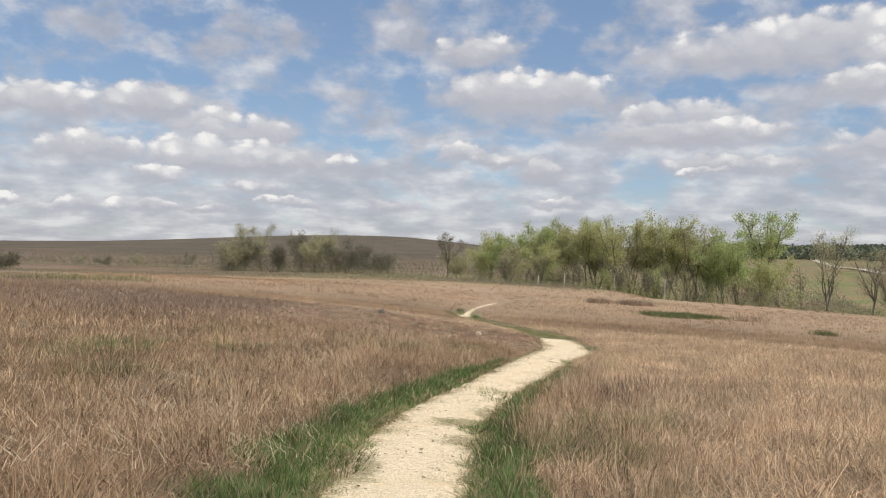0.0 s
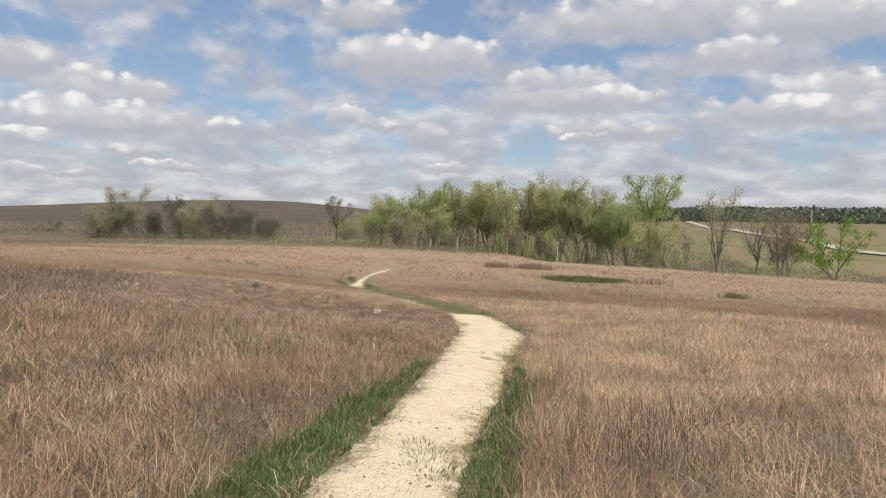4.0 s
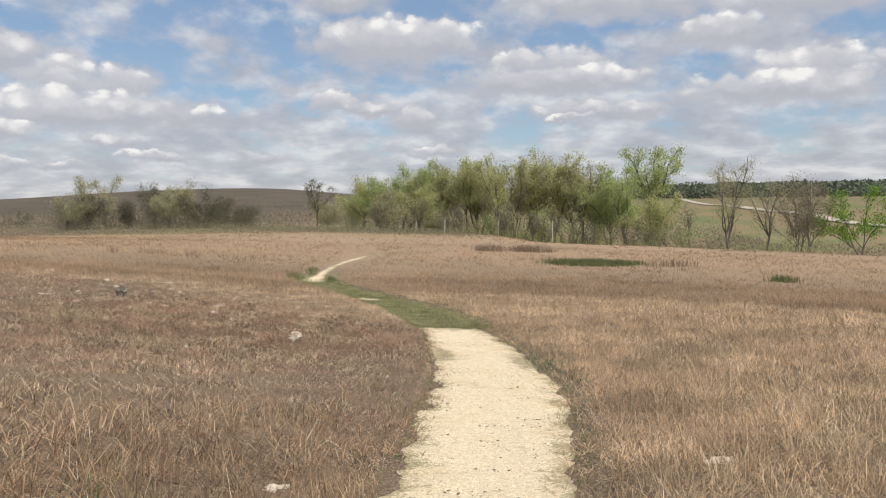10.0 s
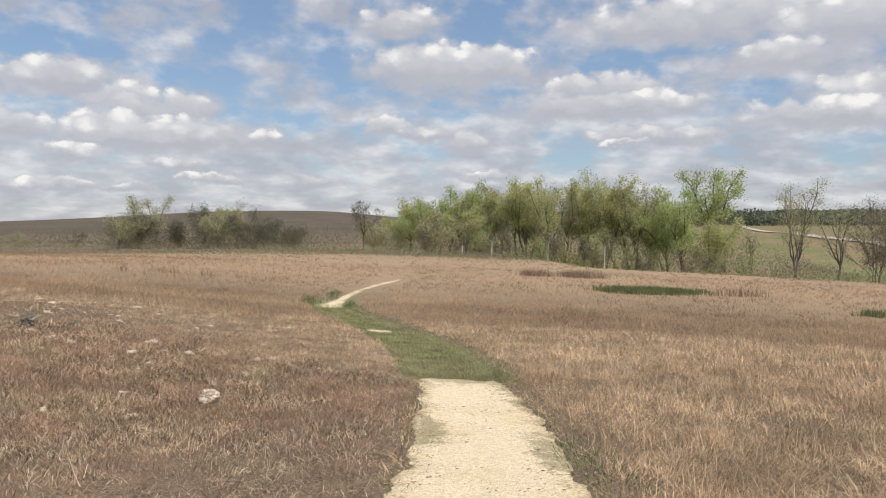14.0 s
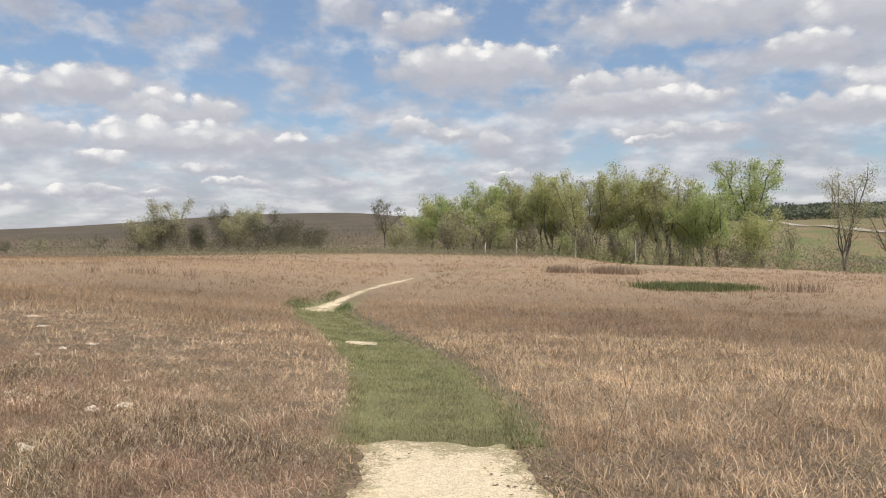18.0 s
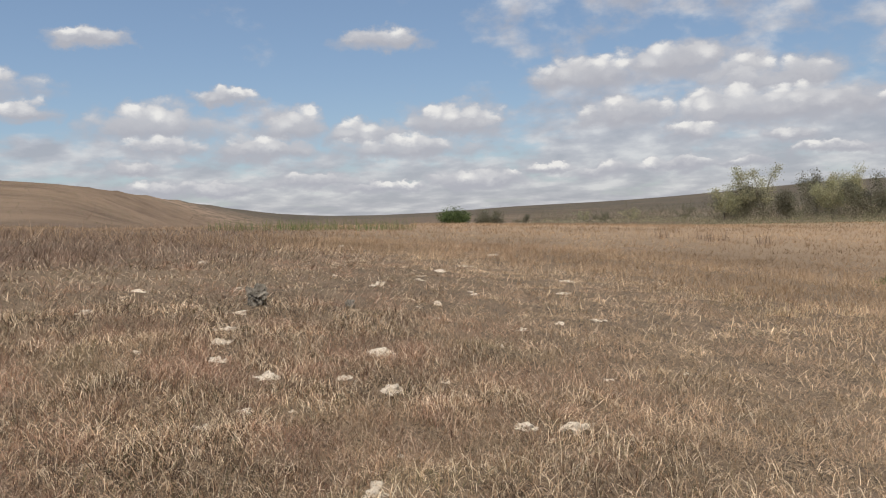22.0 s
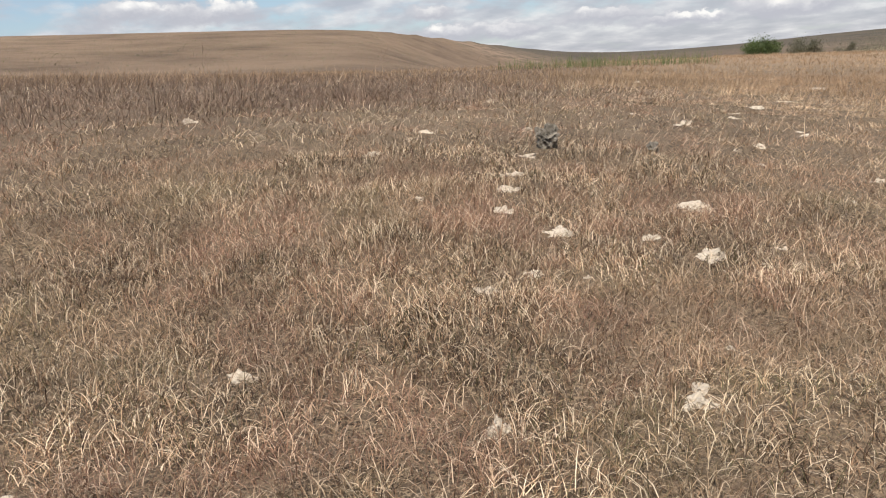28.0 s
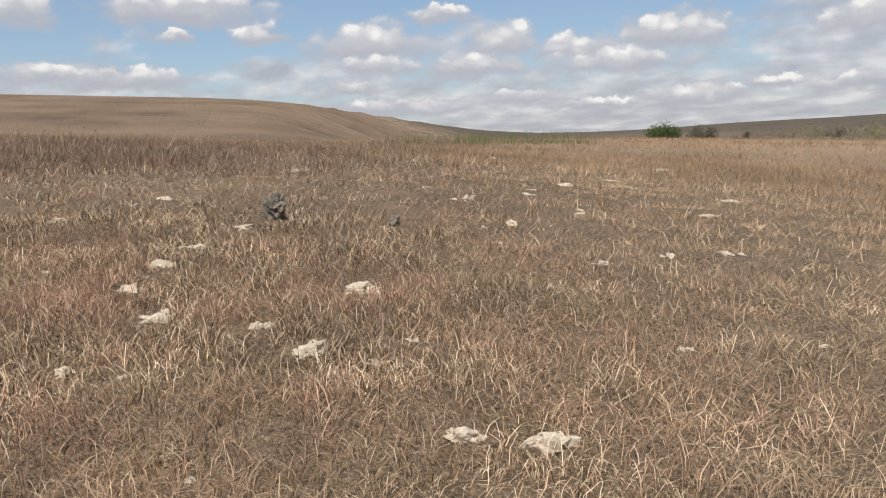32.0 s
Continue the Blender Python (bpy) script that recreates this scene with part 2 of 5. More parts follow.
STRAW = ((0.10, 0.065, 0.04), (0.58, 0.44, 0.29), (0.28, 0.18, 0.115), (0.76, 0.62, 0.43), (0.15, 0.10, 0.06), (0.50, 0.35, 0.225), (0.20, 0.185, 0.09), (0.66, 0.52, 0.36))
dry_grass = blade_material("dry grass", STRAW, (0.36, 0.235, 0.155), 0.22, 0.5, 0.6, 0.9, bleached=(0.93, 0.72, 0.50), mottle=0.32, warm=(1.06, 0.99, 0.91))
far_grass = blade_material("far dry grass", ((0.38, 0.265, 0.165), (0.52, 0.375, 0.245), (0.44, 0.31, 0.20), (0.58, 0.43, 0.285), (0.40, 0.28, 0.18), (0.54, 0.395, 0.26)), (0.38, 0.25, 0.16), 0.3, 0.12, 0.5, 0.2, warm=(0.90, 0.86, 0.80))
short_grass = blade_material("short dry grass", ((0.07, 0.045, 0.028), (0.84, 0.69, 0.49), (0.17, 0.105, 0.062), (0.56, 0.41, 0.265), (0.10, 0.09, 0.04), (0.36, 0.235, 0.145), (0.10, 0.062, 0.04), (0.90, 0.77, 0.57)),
                             (0.44, 0.265, 0.19), 0.15, 1.1, 0.62, paler=(0.80, 0.61, 0.39), warm=(0.97, 0.91, 0.87), olive=(0.34, 0.30, 0.18))
green_grass = blade_material("green grass", ((0.07, 0.13, 0.03), (0.12, 0.19, 0.05), (0.17, 0.22, 0.08), (0.09, 0.155, 0.04), (0.28, 0.26, 0.14)), (0.10, 0.145, 0.04))
mown_grass = blade_material("mown grass", ((0.20, 0.21, 0.085), (0.31, 0.30, 0.14), (0.38, 0.34, 0.19), (0.25, 0.25, 0.10)), (0.36, 0.31, 0.17))
dark_grass = blade_material("dark dead forbs", ((0.15, 0.10, 0.07), (0.30, 0.21, 0.145), (0.21, 0.14, 0.10), (0.40, 0.30, 0.21)), (0.22, 0.14, 0.10), 0.2)
pale_straw = blade_material("pale straw", ((0.55, 0.43, 0.27), (0.70, 0.58, 0.40), (0.62, 0.50, 0.33)), (0.55, 0.42, 0.28), 0.2)
rush_green = blade_material("rush green", ((0.12, 0.15, 0.055), (0.22, 0.24, 0.10), (0.16, 0.19, 0.07)), (0.22, 0.20, 0.10))
reed_tan = blade_material("reed tan", ((0.26, 0.185, 0.125), (0.40, 0.29, 0.20), (0.33, 0.235, 0.16)), (0.33, 0.24, 0.165), 0.2)
weed_brown = blade_material("weed brown", ((0.19, 0.13, 0.09), (0.30, 0.21, 0.15), (0.24, 0.16, 0.11)), (0.22, 0.15, 0.11), 0.1)


def land_material():
    """Thatch, soil and pasture: colours by place on the land."""
    m, n = material("prairie ground", 0.95)
    at = n.place()
    xyz = n.add("ShaderNodeSeparateXYZ")
    n.link(at, xyz.inputs[0])
    fine = n.noise(n.place((1, 1, 0.3)), 38.0, 4.0, 0.7)
    mid = n.noise(at, 3.0, 5.0, 0.65)
    wide = n.noise(at, 0.16, 4.0, 0.6)
    c = n.ramp(fine, (0.3, (0.032, 0.022, 0.014)), (0.5, (0.095, 0.066, 0.042)), (0.72, (0.26, 0.19, 0.12)))
    # fibres of thatch: thin curved pale lines over dark litter
    for shift, scale in ((0.0, 21.0), (5.0, 27.0), (11.0, 34.0)):
        f = n.noise(n.vec("ADD", at, (shift, shift * 0.7, 0.0)), scale, 2.0, 0.4)
        strand = n.range(n.math("ABSOLUTE", n.math("SUBTRACT", f, 0.5)), 0.022, 0.004)
        c = n.mix(n.math("MULTIPLY", strand, 0.45), c, n.mix(n.noise(at, 9.0, 2.0), (0.34, 0.22, 0.13), (0.66, 0.50, 0.32)))
    c = n.mix(n.range(n.vec("LENGTH", n.vec("MULTIPLY", n.vec("SUBTRACT", at, (3.0, 24.0, 0.0)), (1, 1, 0))), 16.0, 50.0), c, n.mix(fine, (0.29, 0.195, 0.118), (0.42, 0.30, 0.188)))
    c = n.mix(n.range(mid, 0.4, 0.7, 0.0, 0.4), c, (0.26, 0.18, 0.12))
    c = n.mix(n.range(wide, 0.45, 0.62, 0.0, 0.15), c, (0.42, 0.30, 0.19))
    green = n.add("ShaderNodeAttribute")
    green.attribute_name = "green"
    c = n.mix(n.math("MULTIPLY", green.outputs["Fac"], n.range(n.noise(at, 5.0, 4.0), 0.2, 0.6, 0.55, 1.0)), c,
              n.ramp(n.noise(at, 25.0, 3.0, 0.7), (0.3, (0.14, 0.14, 0.06)), (0.7, (0.28, 0.26, 0.12))))
    weedy_at = n.add("ShaderNodeAttribute")
    weedy_at.attribute_name = "weedy"
    c = n.mix(n.math("MULTIPLY", weedy_at.outputs["Fac"], 0.9), c, n.mix(mid, (0.13, 0.09, 0.06), (0.21, 0.15, 0.10)))
    # far land: grazed slopes, ploughed and burnt ground in broad patches
    dist = n.vec("LENGTH", n.vec("MULTIPLY", at, (1, 1, 0)))
    far = n.math("MAXIMUM", n.range(dist, 190.0, 330.0), n.range(n.math("MULTIPLY", xyz.outputs[0], -1.0), 26.0, 46.0))
    big = n.noise(n.place((0.4, 1, 0)), 0.012, 5.0, 0.55)
    field = n.ramp(n.math("ADD", big, n.math("MULTIPLY", n.noise(at, 0.05, 4.0), 0.15)), (0.42, (0.21, 0.138, 0.088)), (0.53, (0.125, 0.085, 0.058)), (0.66, (0.29, 0.197, 0.13)))
    field = n.mix(n.range(n.noise(n.place((1, 1, 3)), 0.16, 5.0, 0.65), 0.46, 0.60, 0.0, 0.8), field, (0.09, 0.07, 0.045))
    field = n.mix(n.range(n.noise(at, 1.2, 4.0, 0.7), 0.4, 0.7, 0.0, 0.3), field, (0.27, 0.195, 0.125))
    field = n.mix(n.range(n.noise(n.vec("ADD", at, (70.0, 20.0, 0.0)), 0.035, 5.0, 0.6), 0.48, 0.6, 0.0, 0.25), field, (0.15, 0.125, 0.065))
    burnt = n.range(n.math("ADD", xyz.outputs[2], n.math("MULTIPLY", big, 14.0)), 3.5, 7.0)
    burnt = n.math("MULTIPLY", burnt, n.range(dist, 330.0, 520.0))
    field = n.mix(n.math("MULTIPLY", burnt, 0.85), field, n.ramp(n.noise(at, 0.03, 4.0), (0.3, (0.07, 0.058, 0.04)), (0.7, (0.115, 0.09, 0.06))))
    # the near western hill: sunny grazed grass with darker terraces
    hill = n.math("MULTIPLY", n.range(n.math("MULTIPLY", xyz.outputs[0], -1.0), 34.0, 60.0), n.range(dist, 360.0, 260.0))
    slope = n.ramp(n.math("ADD", n.noise(n.place((1, 1, 2)), 0.07, 6.0, 0.65), n.math("MULTIPLY", n.noise(at, 0.7, 4.0, 0.7), 0.25)), (0.46, (0.125, 0.082, 0.05)), (0.58, (0.20, 0.133, 0.083)), (0.74, (0.26, 0.178, 0.112)))
    field = n.mix(n.math("MULTIPLY", hill, 0.75), field, slope)
    c = n.mix(far, c, field)
    east = n.math("MULTIPLY", n.range(xyz.outputs[0], 38.0, 60.0), n.range(dist, 85.0, 105.0))
    pasture = n.ramp(n.noise(at, 0.07, 6.0, 0.62), (0.36, (0.13, 0.16, 0.05)), (0.47, (0.19, 0.17, 0.075)), (0.55, (0.27, 0.18, 0.10)), (0.66, (0.14, 0.115, 0.06)))
    c = n.mix(n.math("MULTIPLY", east, 0.85), c, pasture)
    n.link(c, n.skin.inputs["Base Color"])
    bump(n, n.math("ADD", fine, n.math("MULTIPLY", mid, 2.0)), 0.6, 0.05)
    return m


def gravel_material():
    m, n = material("limestone screenings", 0.95)
    at = n.place()
    grit = n.noise(at, 70.0, 6.0, 0.8)
    lump = n.noise(at, 17.0, 6.0, 0.75)
    wide = n.noise(at, 1.6, 5.0, 0.6)
    c = n.ramp(grit, (0.33, (0.33, 0.24, 0.145)), (0.45, (0.68, 0.545, 0.355)), (0.68, (0.85, 0.71, 0.50)))
    c = n.mix(n.range(lump, 0.56, 0.68, 0.0, 0.40), c, (0.52, 0.38, 0.20))
    c = n.mix(n.range(wide, 0.50, 0.66, 0.0, 0.5), c, (0.62, 0.47, 0.27))
    c = n.mix(n.range(n.noise(n.place((1.0, 2.2, 1)), 3.4, 6.0, 0.7), 0.58, 0.72, 0.0, 0.6), c, (0.40, 0.30, 0.17))
    chips = n.add("ShaderNodeTexVoronoi", Scale=42.0)
    n.link(n.vec("ADD", at, n.vec("MULTIPLY", n.noise(at, 30.0, 3.0, 0.6, True), (0.02, 0.02, 0.02))), chips.inputs["Vector"])
    tone = n.add("ShaderNodeSeparateColor")
    n.link(chips.outputs["Color"], tone.inputs[0])
    c = n.mix(1.0, c, n.range(tone.outputs[0], 0.0, 1.0, 0.88, 1.10), "MULTIPLY")
    c = n.mix(n.range(n.noise(n.vec("ADD", at, (3.0, 8.0, 1.0)), 55.0, 4.0, 0.7), 0.64, 0.72, 0.0, 0.6), c, (0.32, 0.24, 0.14))
    # thin, dirty margins: soil, dead litter and moss over the stone
    rim = n.add("ShaderNodeAttribute")
    rim.attribute_name = "rim"
    ragged = n.math("ADD", n.noise(at, 4.5, 6.0, 0.72), n.math("MULTIPLY", n.math("SUBTRACT", n.noise(at, 34.0, 5.0, 0.75), 0.5), 1.1))
    cover = n.range(n.math("SUBTRACT", rim.outputs["Fac"], n.math("MULTIPLY", n.math("SUBTRACT", ragged, 0.5), 1.05)), 0.26, 0.06)
    dirt = n.ramp(n.noise(at, 60.0, 5.0, 0.75), (0.34, (0.13, 0.105, 0.05)), (0.5, (0.27, 0.215, 0.115)), (0.66, (0.50, 0.40, 0.24)))
    dirt = n.mix(n.range(n.noise(at, 2.3, 4.0), 0.45, 0.6, 0.0, 0.35), dirt, n.mix(grit, (0.12, 0.14, 0.04), (0.30, 0.30, 0.12)))
    c = n.mix(n.math("MULTIPLY", cover, 0.8), c, dirt)
    n.link(c, n.skin.inputs["Base Color"])
    bump(n, n.math("ADD", n.math("ADD", n.math("MULTIPLY", grit, 0.5), lump), n.math("MULTIPLY", chips.outputs["Distance"], -0.6)), 0.7, 0.018)
    return m


def stone_material(name, light, mid, dark, hole):
    m, n = material(name, 0.9)
    at = n.place()
    c = n.ramp(n.noise(at, 18.0, 6.0, 0.7), (0.3, mid), (0.62, light))
    c = n.mix(n.range(n.noise(at, 7.0, 4.0), 0.5, 0.68, 0.0, 0.6), c, dark)
    # small pits: a bump, with the shade of each recess put into the colour
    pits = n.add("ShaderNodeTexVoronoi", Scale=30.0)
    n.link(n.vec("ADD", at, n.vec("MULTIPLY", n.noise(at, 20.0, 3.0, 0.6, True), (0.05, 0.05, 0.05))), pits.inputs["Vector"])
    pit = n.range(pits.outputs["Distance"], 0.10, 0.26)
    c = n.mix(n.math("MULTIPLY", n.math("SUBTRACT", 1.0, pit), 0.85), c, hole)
    n.link(c, n.skin.inputs["Base Color"])
    bump(n, n.math("ADD", n.math("MULTIPLY", pit, 0.6), n.noise(at, 45.0, 5.0, 0.7)), 0.9, 0.02)
    return m


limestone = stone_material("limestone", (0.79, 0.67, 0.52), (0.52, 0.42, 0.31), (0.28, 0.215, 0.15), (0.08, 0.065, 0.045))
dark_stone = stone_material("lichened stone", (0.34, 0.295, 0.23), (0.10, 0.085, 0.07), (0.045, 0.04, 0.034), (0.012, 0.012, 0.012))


def bark_material(name, a, b):
    m, n = material(name, 0.95)
    c = n.ramp(n.noise(n.place((1, 1, 0.15)), 6.0, 4.0, 0.7), (0.35, a), (0.65, b))
    n.link(c, n.skin.inputs["Base Color"])
    bump(n, n.noise(n.place((1, 1, 0.2)), 12.0, 4.0), 0.7, 0.05)
    return m


bark = bark_material("grey bark", (0.09, 0.075, 0.06), (0.20, 0.17, 0.135))
pale_bark = bark_material("bleached wood", (0.45, 0.41, 0.35), (0.68, 0.63, 0.55))
LEAVES = {
    "spring": blade_material("spring leaves", ((0.44, 0.45, 0.19), (0.57, 0.57, 0.27), (0.50, 0.50, 0.22), (0.63, 0.61, 0.33)), (0.55, 0.51, 0.30), 0.6, 0.2, mottle=0.12),
    "bright": blade_material("bright leaves", ((0.16, 0.28, 0.03), (0.26, 0.40, 0.06), (0.20, 0.33, 0.04)), (0.28, 0.38, 0.08), 0.45, 0.2, mottle=0.12),
    "deep": blade_material("deep leaves", ((0.38, 0.45, 0.17), (0.50, 0.55, 0.23), (0.44, 0.49, 0.20)), (0.50, 0.50, 0.25), 0.6, 0.2, mottle=0.12),
    "bud": blade_material("budding twigs", ((0.40, 0.37, 0.22), (0.53, 0.49, 0.30), (0.46, 0.43, 0.25)), (0.47, 0.46, 0.23), 0.55, 0.2, mottle=0.12),
    "dark": blade_material("dark leaves", ((0.10, 0.14, 0.05), (0.16, 0.20, 0.075), (0.13, 0.17, 0.06)), (0.16, 0.18, 0.08), 0.4, 0.2, mottle=0.12),
    "woods": blade_material("far woods", ((0.12, 0.14, 0.085), (0.18, 0.20, 0.12), (0.15, 0.17, 0.10)), (0.17, 0.18, 0.13), 0.3, 0.02, mottle=0.12),
    "grey": blade_material("grey twigs", ((0.17, 0.15, 0.10), (0.27, 0.245, 0.17), (0.22, 0.20, 0.135)), (0.25, 0.25, 0.15), 0.5, 0.2, mottle=0.12),
    "brown": blade_material("bare twigs", ((0.23, 0.19, 0.125), (0.34, 0.29, 0.195), (0.28, 0.24, 0.16)), (0.30, 0.28, 0.17), 0.4, 0.2, mottle=0.12),
}


def smooth(v, a, b):
    k = np.clip((np.asarray(v, float) - a) / (b - a + 1e-9), 0, 1)
    return k * k * (3 - 2 * k)


def knots(v, xs, ys, w=0.0):
    """Piecewise line through knots, rounded over a width w."""
    if not w:
        return np.interp(v, xs, ys)
    return sum(np.interp(np.asarray(v) + d * w, xs, ys) for d in (-1, -0.6, -0.2, 0.2, 0.6, 1)) / 6


# height along the trail, trail line (x by y), and skyline (degrees of height by bearing)
RUN_Y = (-40, 0, 4, 8.4, 13, 17, 20, 25, 29.5, 38.8, 49, 64, 120, 200, 400)
RUN_Z = (0.6, 0, -0.08, -0.42, -0.58, -0.8, -1.05, -1.4, -1.55, -2.02, -2.32, -2.4, -2.45, -4.5, -5)
TRAIL_Y = (-20, -8, 0, 5, 6.5, 8.3, 10.4, 12.4, 14, 17, 19, 22.5, 25, 29.6, 34, 38.8, 44, 48.2, 52.5, 58.8, 62, 66, 69)
TRAIL_X = (-0.9, -0.6, -0.4, -0.33, -0.23, -0.15, 0.3, 0.98, 1.45, 2.15, 2.7, 3.65, 4.1, 4.35, 4.2, 3.5, 2.2, 1.45, 1.75, 2.55, 3.2, 4.3, 5.0)
TRAIL_HALF = (0.6, 0.55, 0.5, 0.5, 0.57, 0.55, 0.53, 0.5, 0.57, 0.55, 0.65, 0.82, 0.77, 0.65, 0.85, 0.85, 0.85, 0.6, 0.5, 0.42, 0.45, 0.6, 0.4)
SKY_AZ = (-180, -110, -88, -77, -67, -61, -55, -50, -46, -38, -34, -25, -19, -12, -5, -1, 2, 5, 20, 60, 180)
SKY_EL = (1.5, 3.0, 3.4, 3.2, 2.95, 2.4, 1.3, 0.4, 0.1, 0.1, 0.4, 0.55, 0.85, 1.3, 1.45, 1.3, 0.9, 0.8, 0.9, 0.9, 1.0)


def trail_x(y):
    return knots(y, TRAIL_Y, TRAIL_X, 1.6)


def ground(x, y):
    """Height of the soil."""
    x, y = np.asarray(x, float), np.asarray(y, float)
    z = knots(y, RUN_Y, RUN_Z, 2.2)
    dx = x - knots(y, (-20, 0, 8, 17, 24, 30, 39, 49, 200), (0, 0.5, 1.0, 2.6, 3.6, 4.2, 3.3, 1.2, 1.0), 3)
    left = 2.2 * (1 - np.exp(np.minimum(dx, 0) / 17)) * (0.25 + 0.75 * smooth(y, 6, 24)) * (1 - 0.95 * smooth(y, 55, 120))
    z = z + left - 0.035 * np.clip(dx, 0, 60) * smooth(y, 0, 40)
    z = z - 0.33 * np.exp(-((x + 0.3) / 2.8) ** 2 - ((y - 26.4) / 2.4) ** 2)
    z = z + 0.15 * np.exp(-((x - 1.29) / 0.55) ** 2 - ((y - 26.89) / 0.45) ** 2)
    z = z - 0.07 * np.exp(-((x - 1.4) / 1.3) ** 2 - ((y - 31.2) / 1.7) ** 2) + 0.1 * np.exp(-((x + 4.0) / 3.0) ** 2 - ((y - 35.0) / 3.5) ** 2)
    r, az = np.hypot(x - 3, y - 26), np.degrees(np.arctan2(x - 3, y - 26))
    el = knots(az, SKY_AZ, SKY_EL, 2.5)
    near_hill = 1 - smooth(az, -64, -40)
    reach = 1100 - 880 * near_hill
    start = 330 - 295 * near_hill
    z = z * (1 - smooth(r, start, reach)) + np.tan(np.radians(el)) * reach * smooth(r, start, reach)
    # creek hollow and the slope behind it
    slope = smooth(az, 12, 24) * (1 - smooth(az, 55, 75))
    z = z + slope * (-3.0 * smooth(r, 72, 110) + 9.5 * smooth(r, 140, 320) - 2 * smooth(r, 400, 700))
    return z


# ---- land ----
def mesh_from(name, verts, faces_of, mats):
    """A mesh from arrays: verts (n, 3) and a list of (m, k) index arrays."""
    me = bpy.data.meshes.new(name)
    verts = np.asarray(verts, np.float32)
    me.vertices.add(len(verts))
    me.vertices.foreach_set("co", verts.ravel())
    loops = np.concatenate([np.asarray(f, np.int32).ravel() for f in faces_of])
    sizes = np.concatenate([np.full(len(f), np.asarray(f).shape[1], np.int32) for f in faces_of])
    me.loops.add(len(loops))
    me.loops.foreach_set("vertex_index", loops)
    me.polygons.add(len(sizes))
    me.polygons.foreach_set("loop_start", np.concatenate([[0], np.cumsum(sizes)[:-1]]).astype(np.int32))
    me.update(calc_edges=True)
    for m in mats:
        me.materials.append(m)
    return me


def even(me):
    me.polygons.foreach_set("use_smooth", np.ones(len(me.polygons), bool))
    return me


rng = np.random.default_rng(7)


def lattice(nx, ny):
    i, j = np.meshgrid(np.arange(nx - 1), np.arange(ny - 1), indexing="ij")
    a = (i * ny + j).ravel()
    return np.stack([a, a + ny, a + ny + 1, a + 1], 1)


def spread_axis(a, b, fine, reach, grow):
    mid = list(np.arange(a, b + fine / 2, fine))
    step, lo, hi = fine, [a], [b]
    while hi[-1] < reach:
        step *= grow
        hi.append(hi[-1] + step)
        lo.append(lo[-1] - step)
    return np.array(lo[:0:-1] + mid + hi[1:])


def waves(x, y, size, seed):
    """Soft uneven value about 0, features of that size in metres."""
    out = 0
    r = np.random.default_rng(seed)
    for k in range(6):
        a, ph = r.uniform(0, 6.283, 2)
        f = 6.283 / size * r.uniform(0.6, 1.6)
        out = out + np.sin(f * (np.cos(a) * x + np.sin(a) * y) + ph)
    return out / 3.5


def soil(x, y):
    """Ground with its hummocks; level and a little sunk along the trail."""
    near = 1 - smooth(np.hypot(x - 2, y - 25), 40, 90)
    h = np.interp(y, TRAIL_Y, TRAIL_HALF)
    o = np.abs(x - trail_x(y)) - h
    return ground(x, y) + near * smooth(o, 0.05, 0.6) * (0.03 * waves(x, y, 1.1, 1) + 0.015 * waves(x, y, 0.5, 2) + 0.03) - 0.03 * (1 - smooth(o, -0.15, 0.02))


def weedy(x, y):
    """Where dark, tall dead forbs stand, west of the stones."""
    return smooth(-x, 4.5, 7.5) * (1 - smooth(y - 27 + 1.0 * x, -4, 5)) * (1 - smooth(-x, 26, 42)) * smooth(y, 14, 22)


xs, ys = spread_axis(-9, 10, 0.3, 3600, 1.09), spread_axis(4, 40, 0.3, 3600, 1.09)
gx, gy = np.meshgrid(xs, ys, indexing="ij")
half = np.interp(gy, TRAIL_Y, TRAIL_HALF)
off = np.abs(gx - trail_x(gy))
gz = soil(gx, gy)
land = mesh_from("ground", np.stack([gx, gy, gz], -1).reshape(-1, 3), [lattice(len(xs), len(ys))], [land_material()])
edge_green = (1 - smooth(off - half, 0.25, 0.7)) * (1 - smooth(gy, 12, 20)) * 0.9
mown = (1 - smooth(off, 0.75, 0.95)) * smooth(gy, 29.2, 30.0) * (1 - smooth(gy, 50, 56))
LEG_Y, LEG_X = (68, 73.5, 78.4, 83, 88, 92), (5.0, 6.6, 9.6, 14.3, 22, 32)
worn = np.exp(-(((gy - np.interp(gx, LEG_X, LEG_Y)) / 0.9) ** 2)) * (gx > 4.6) * (gx < 32) * 0.6
creek = smooth(gy, 100, 125) * (1 - smooth(gy, 230, 280)) * (1 - smooth(np.abs(gx - 20), 120, 200)) * 0.45
land.attributes.new("green", "FLOAT", "POINT").data.foreach_set("value", np.clip(np.maximum(np.maximum(edge_green, mown), np.maximum(creek, worn)), 0, 1).astype(np.float32).ravel())
land.attributes.new("weedy", "FLOAT", "POINT").data.foreach_set("value", weedy(gx, gy).astype(np.float32).ravel())
tagged(new("ground", even(land)), "rolling prairie ground under dead thatch grass", "ground", kind="structure")

gravel = gravel_material()


# thin mats of dead grass on the stone: place and half sizes
MATS = ((0.28, 8.75, 0.36, 0.26), (0.30, 7.65, 0.26, 0.30), (0.42, 6.4, 0.2, 0.3), (-0.72, 6.2, 0.25, 0.5), (0.55, 9.6, 0.14, 0.3), (2.5, 17.6, 0.1, 0.25), (4.7, 25.4, 0.2, 0.8), (3.6, 26.5, 0.2, 0.6))


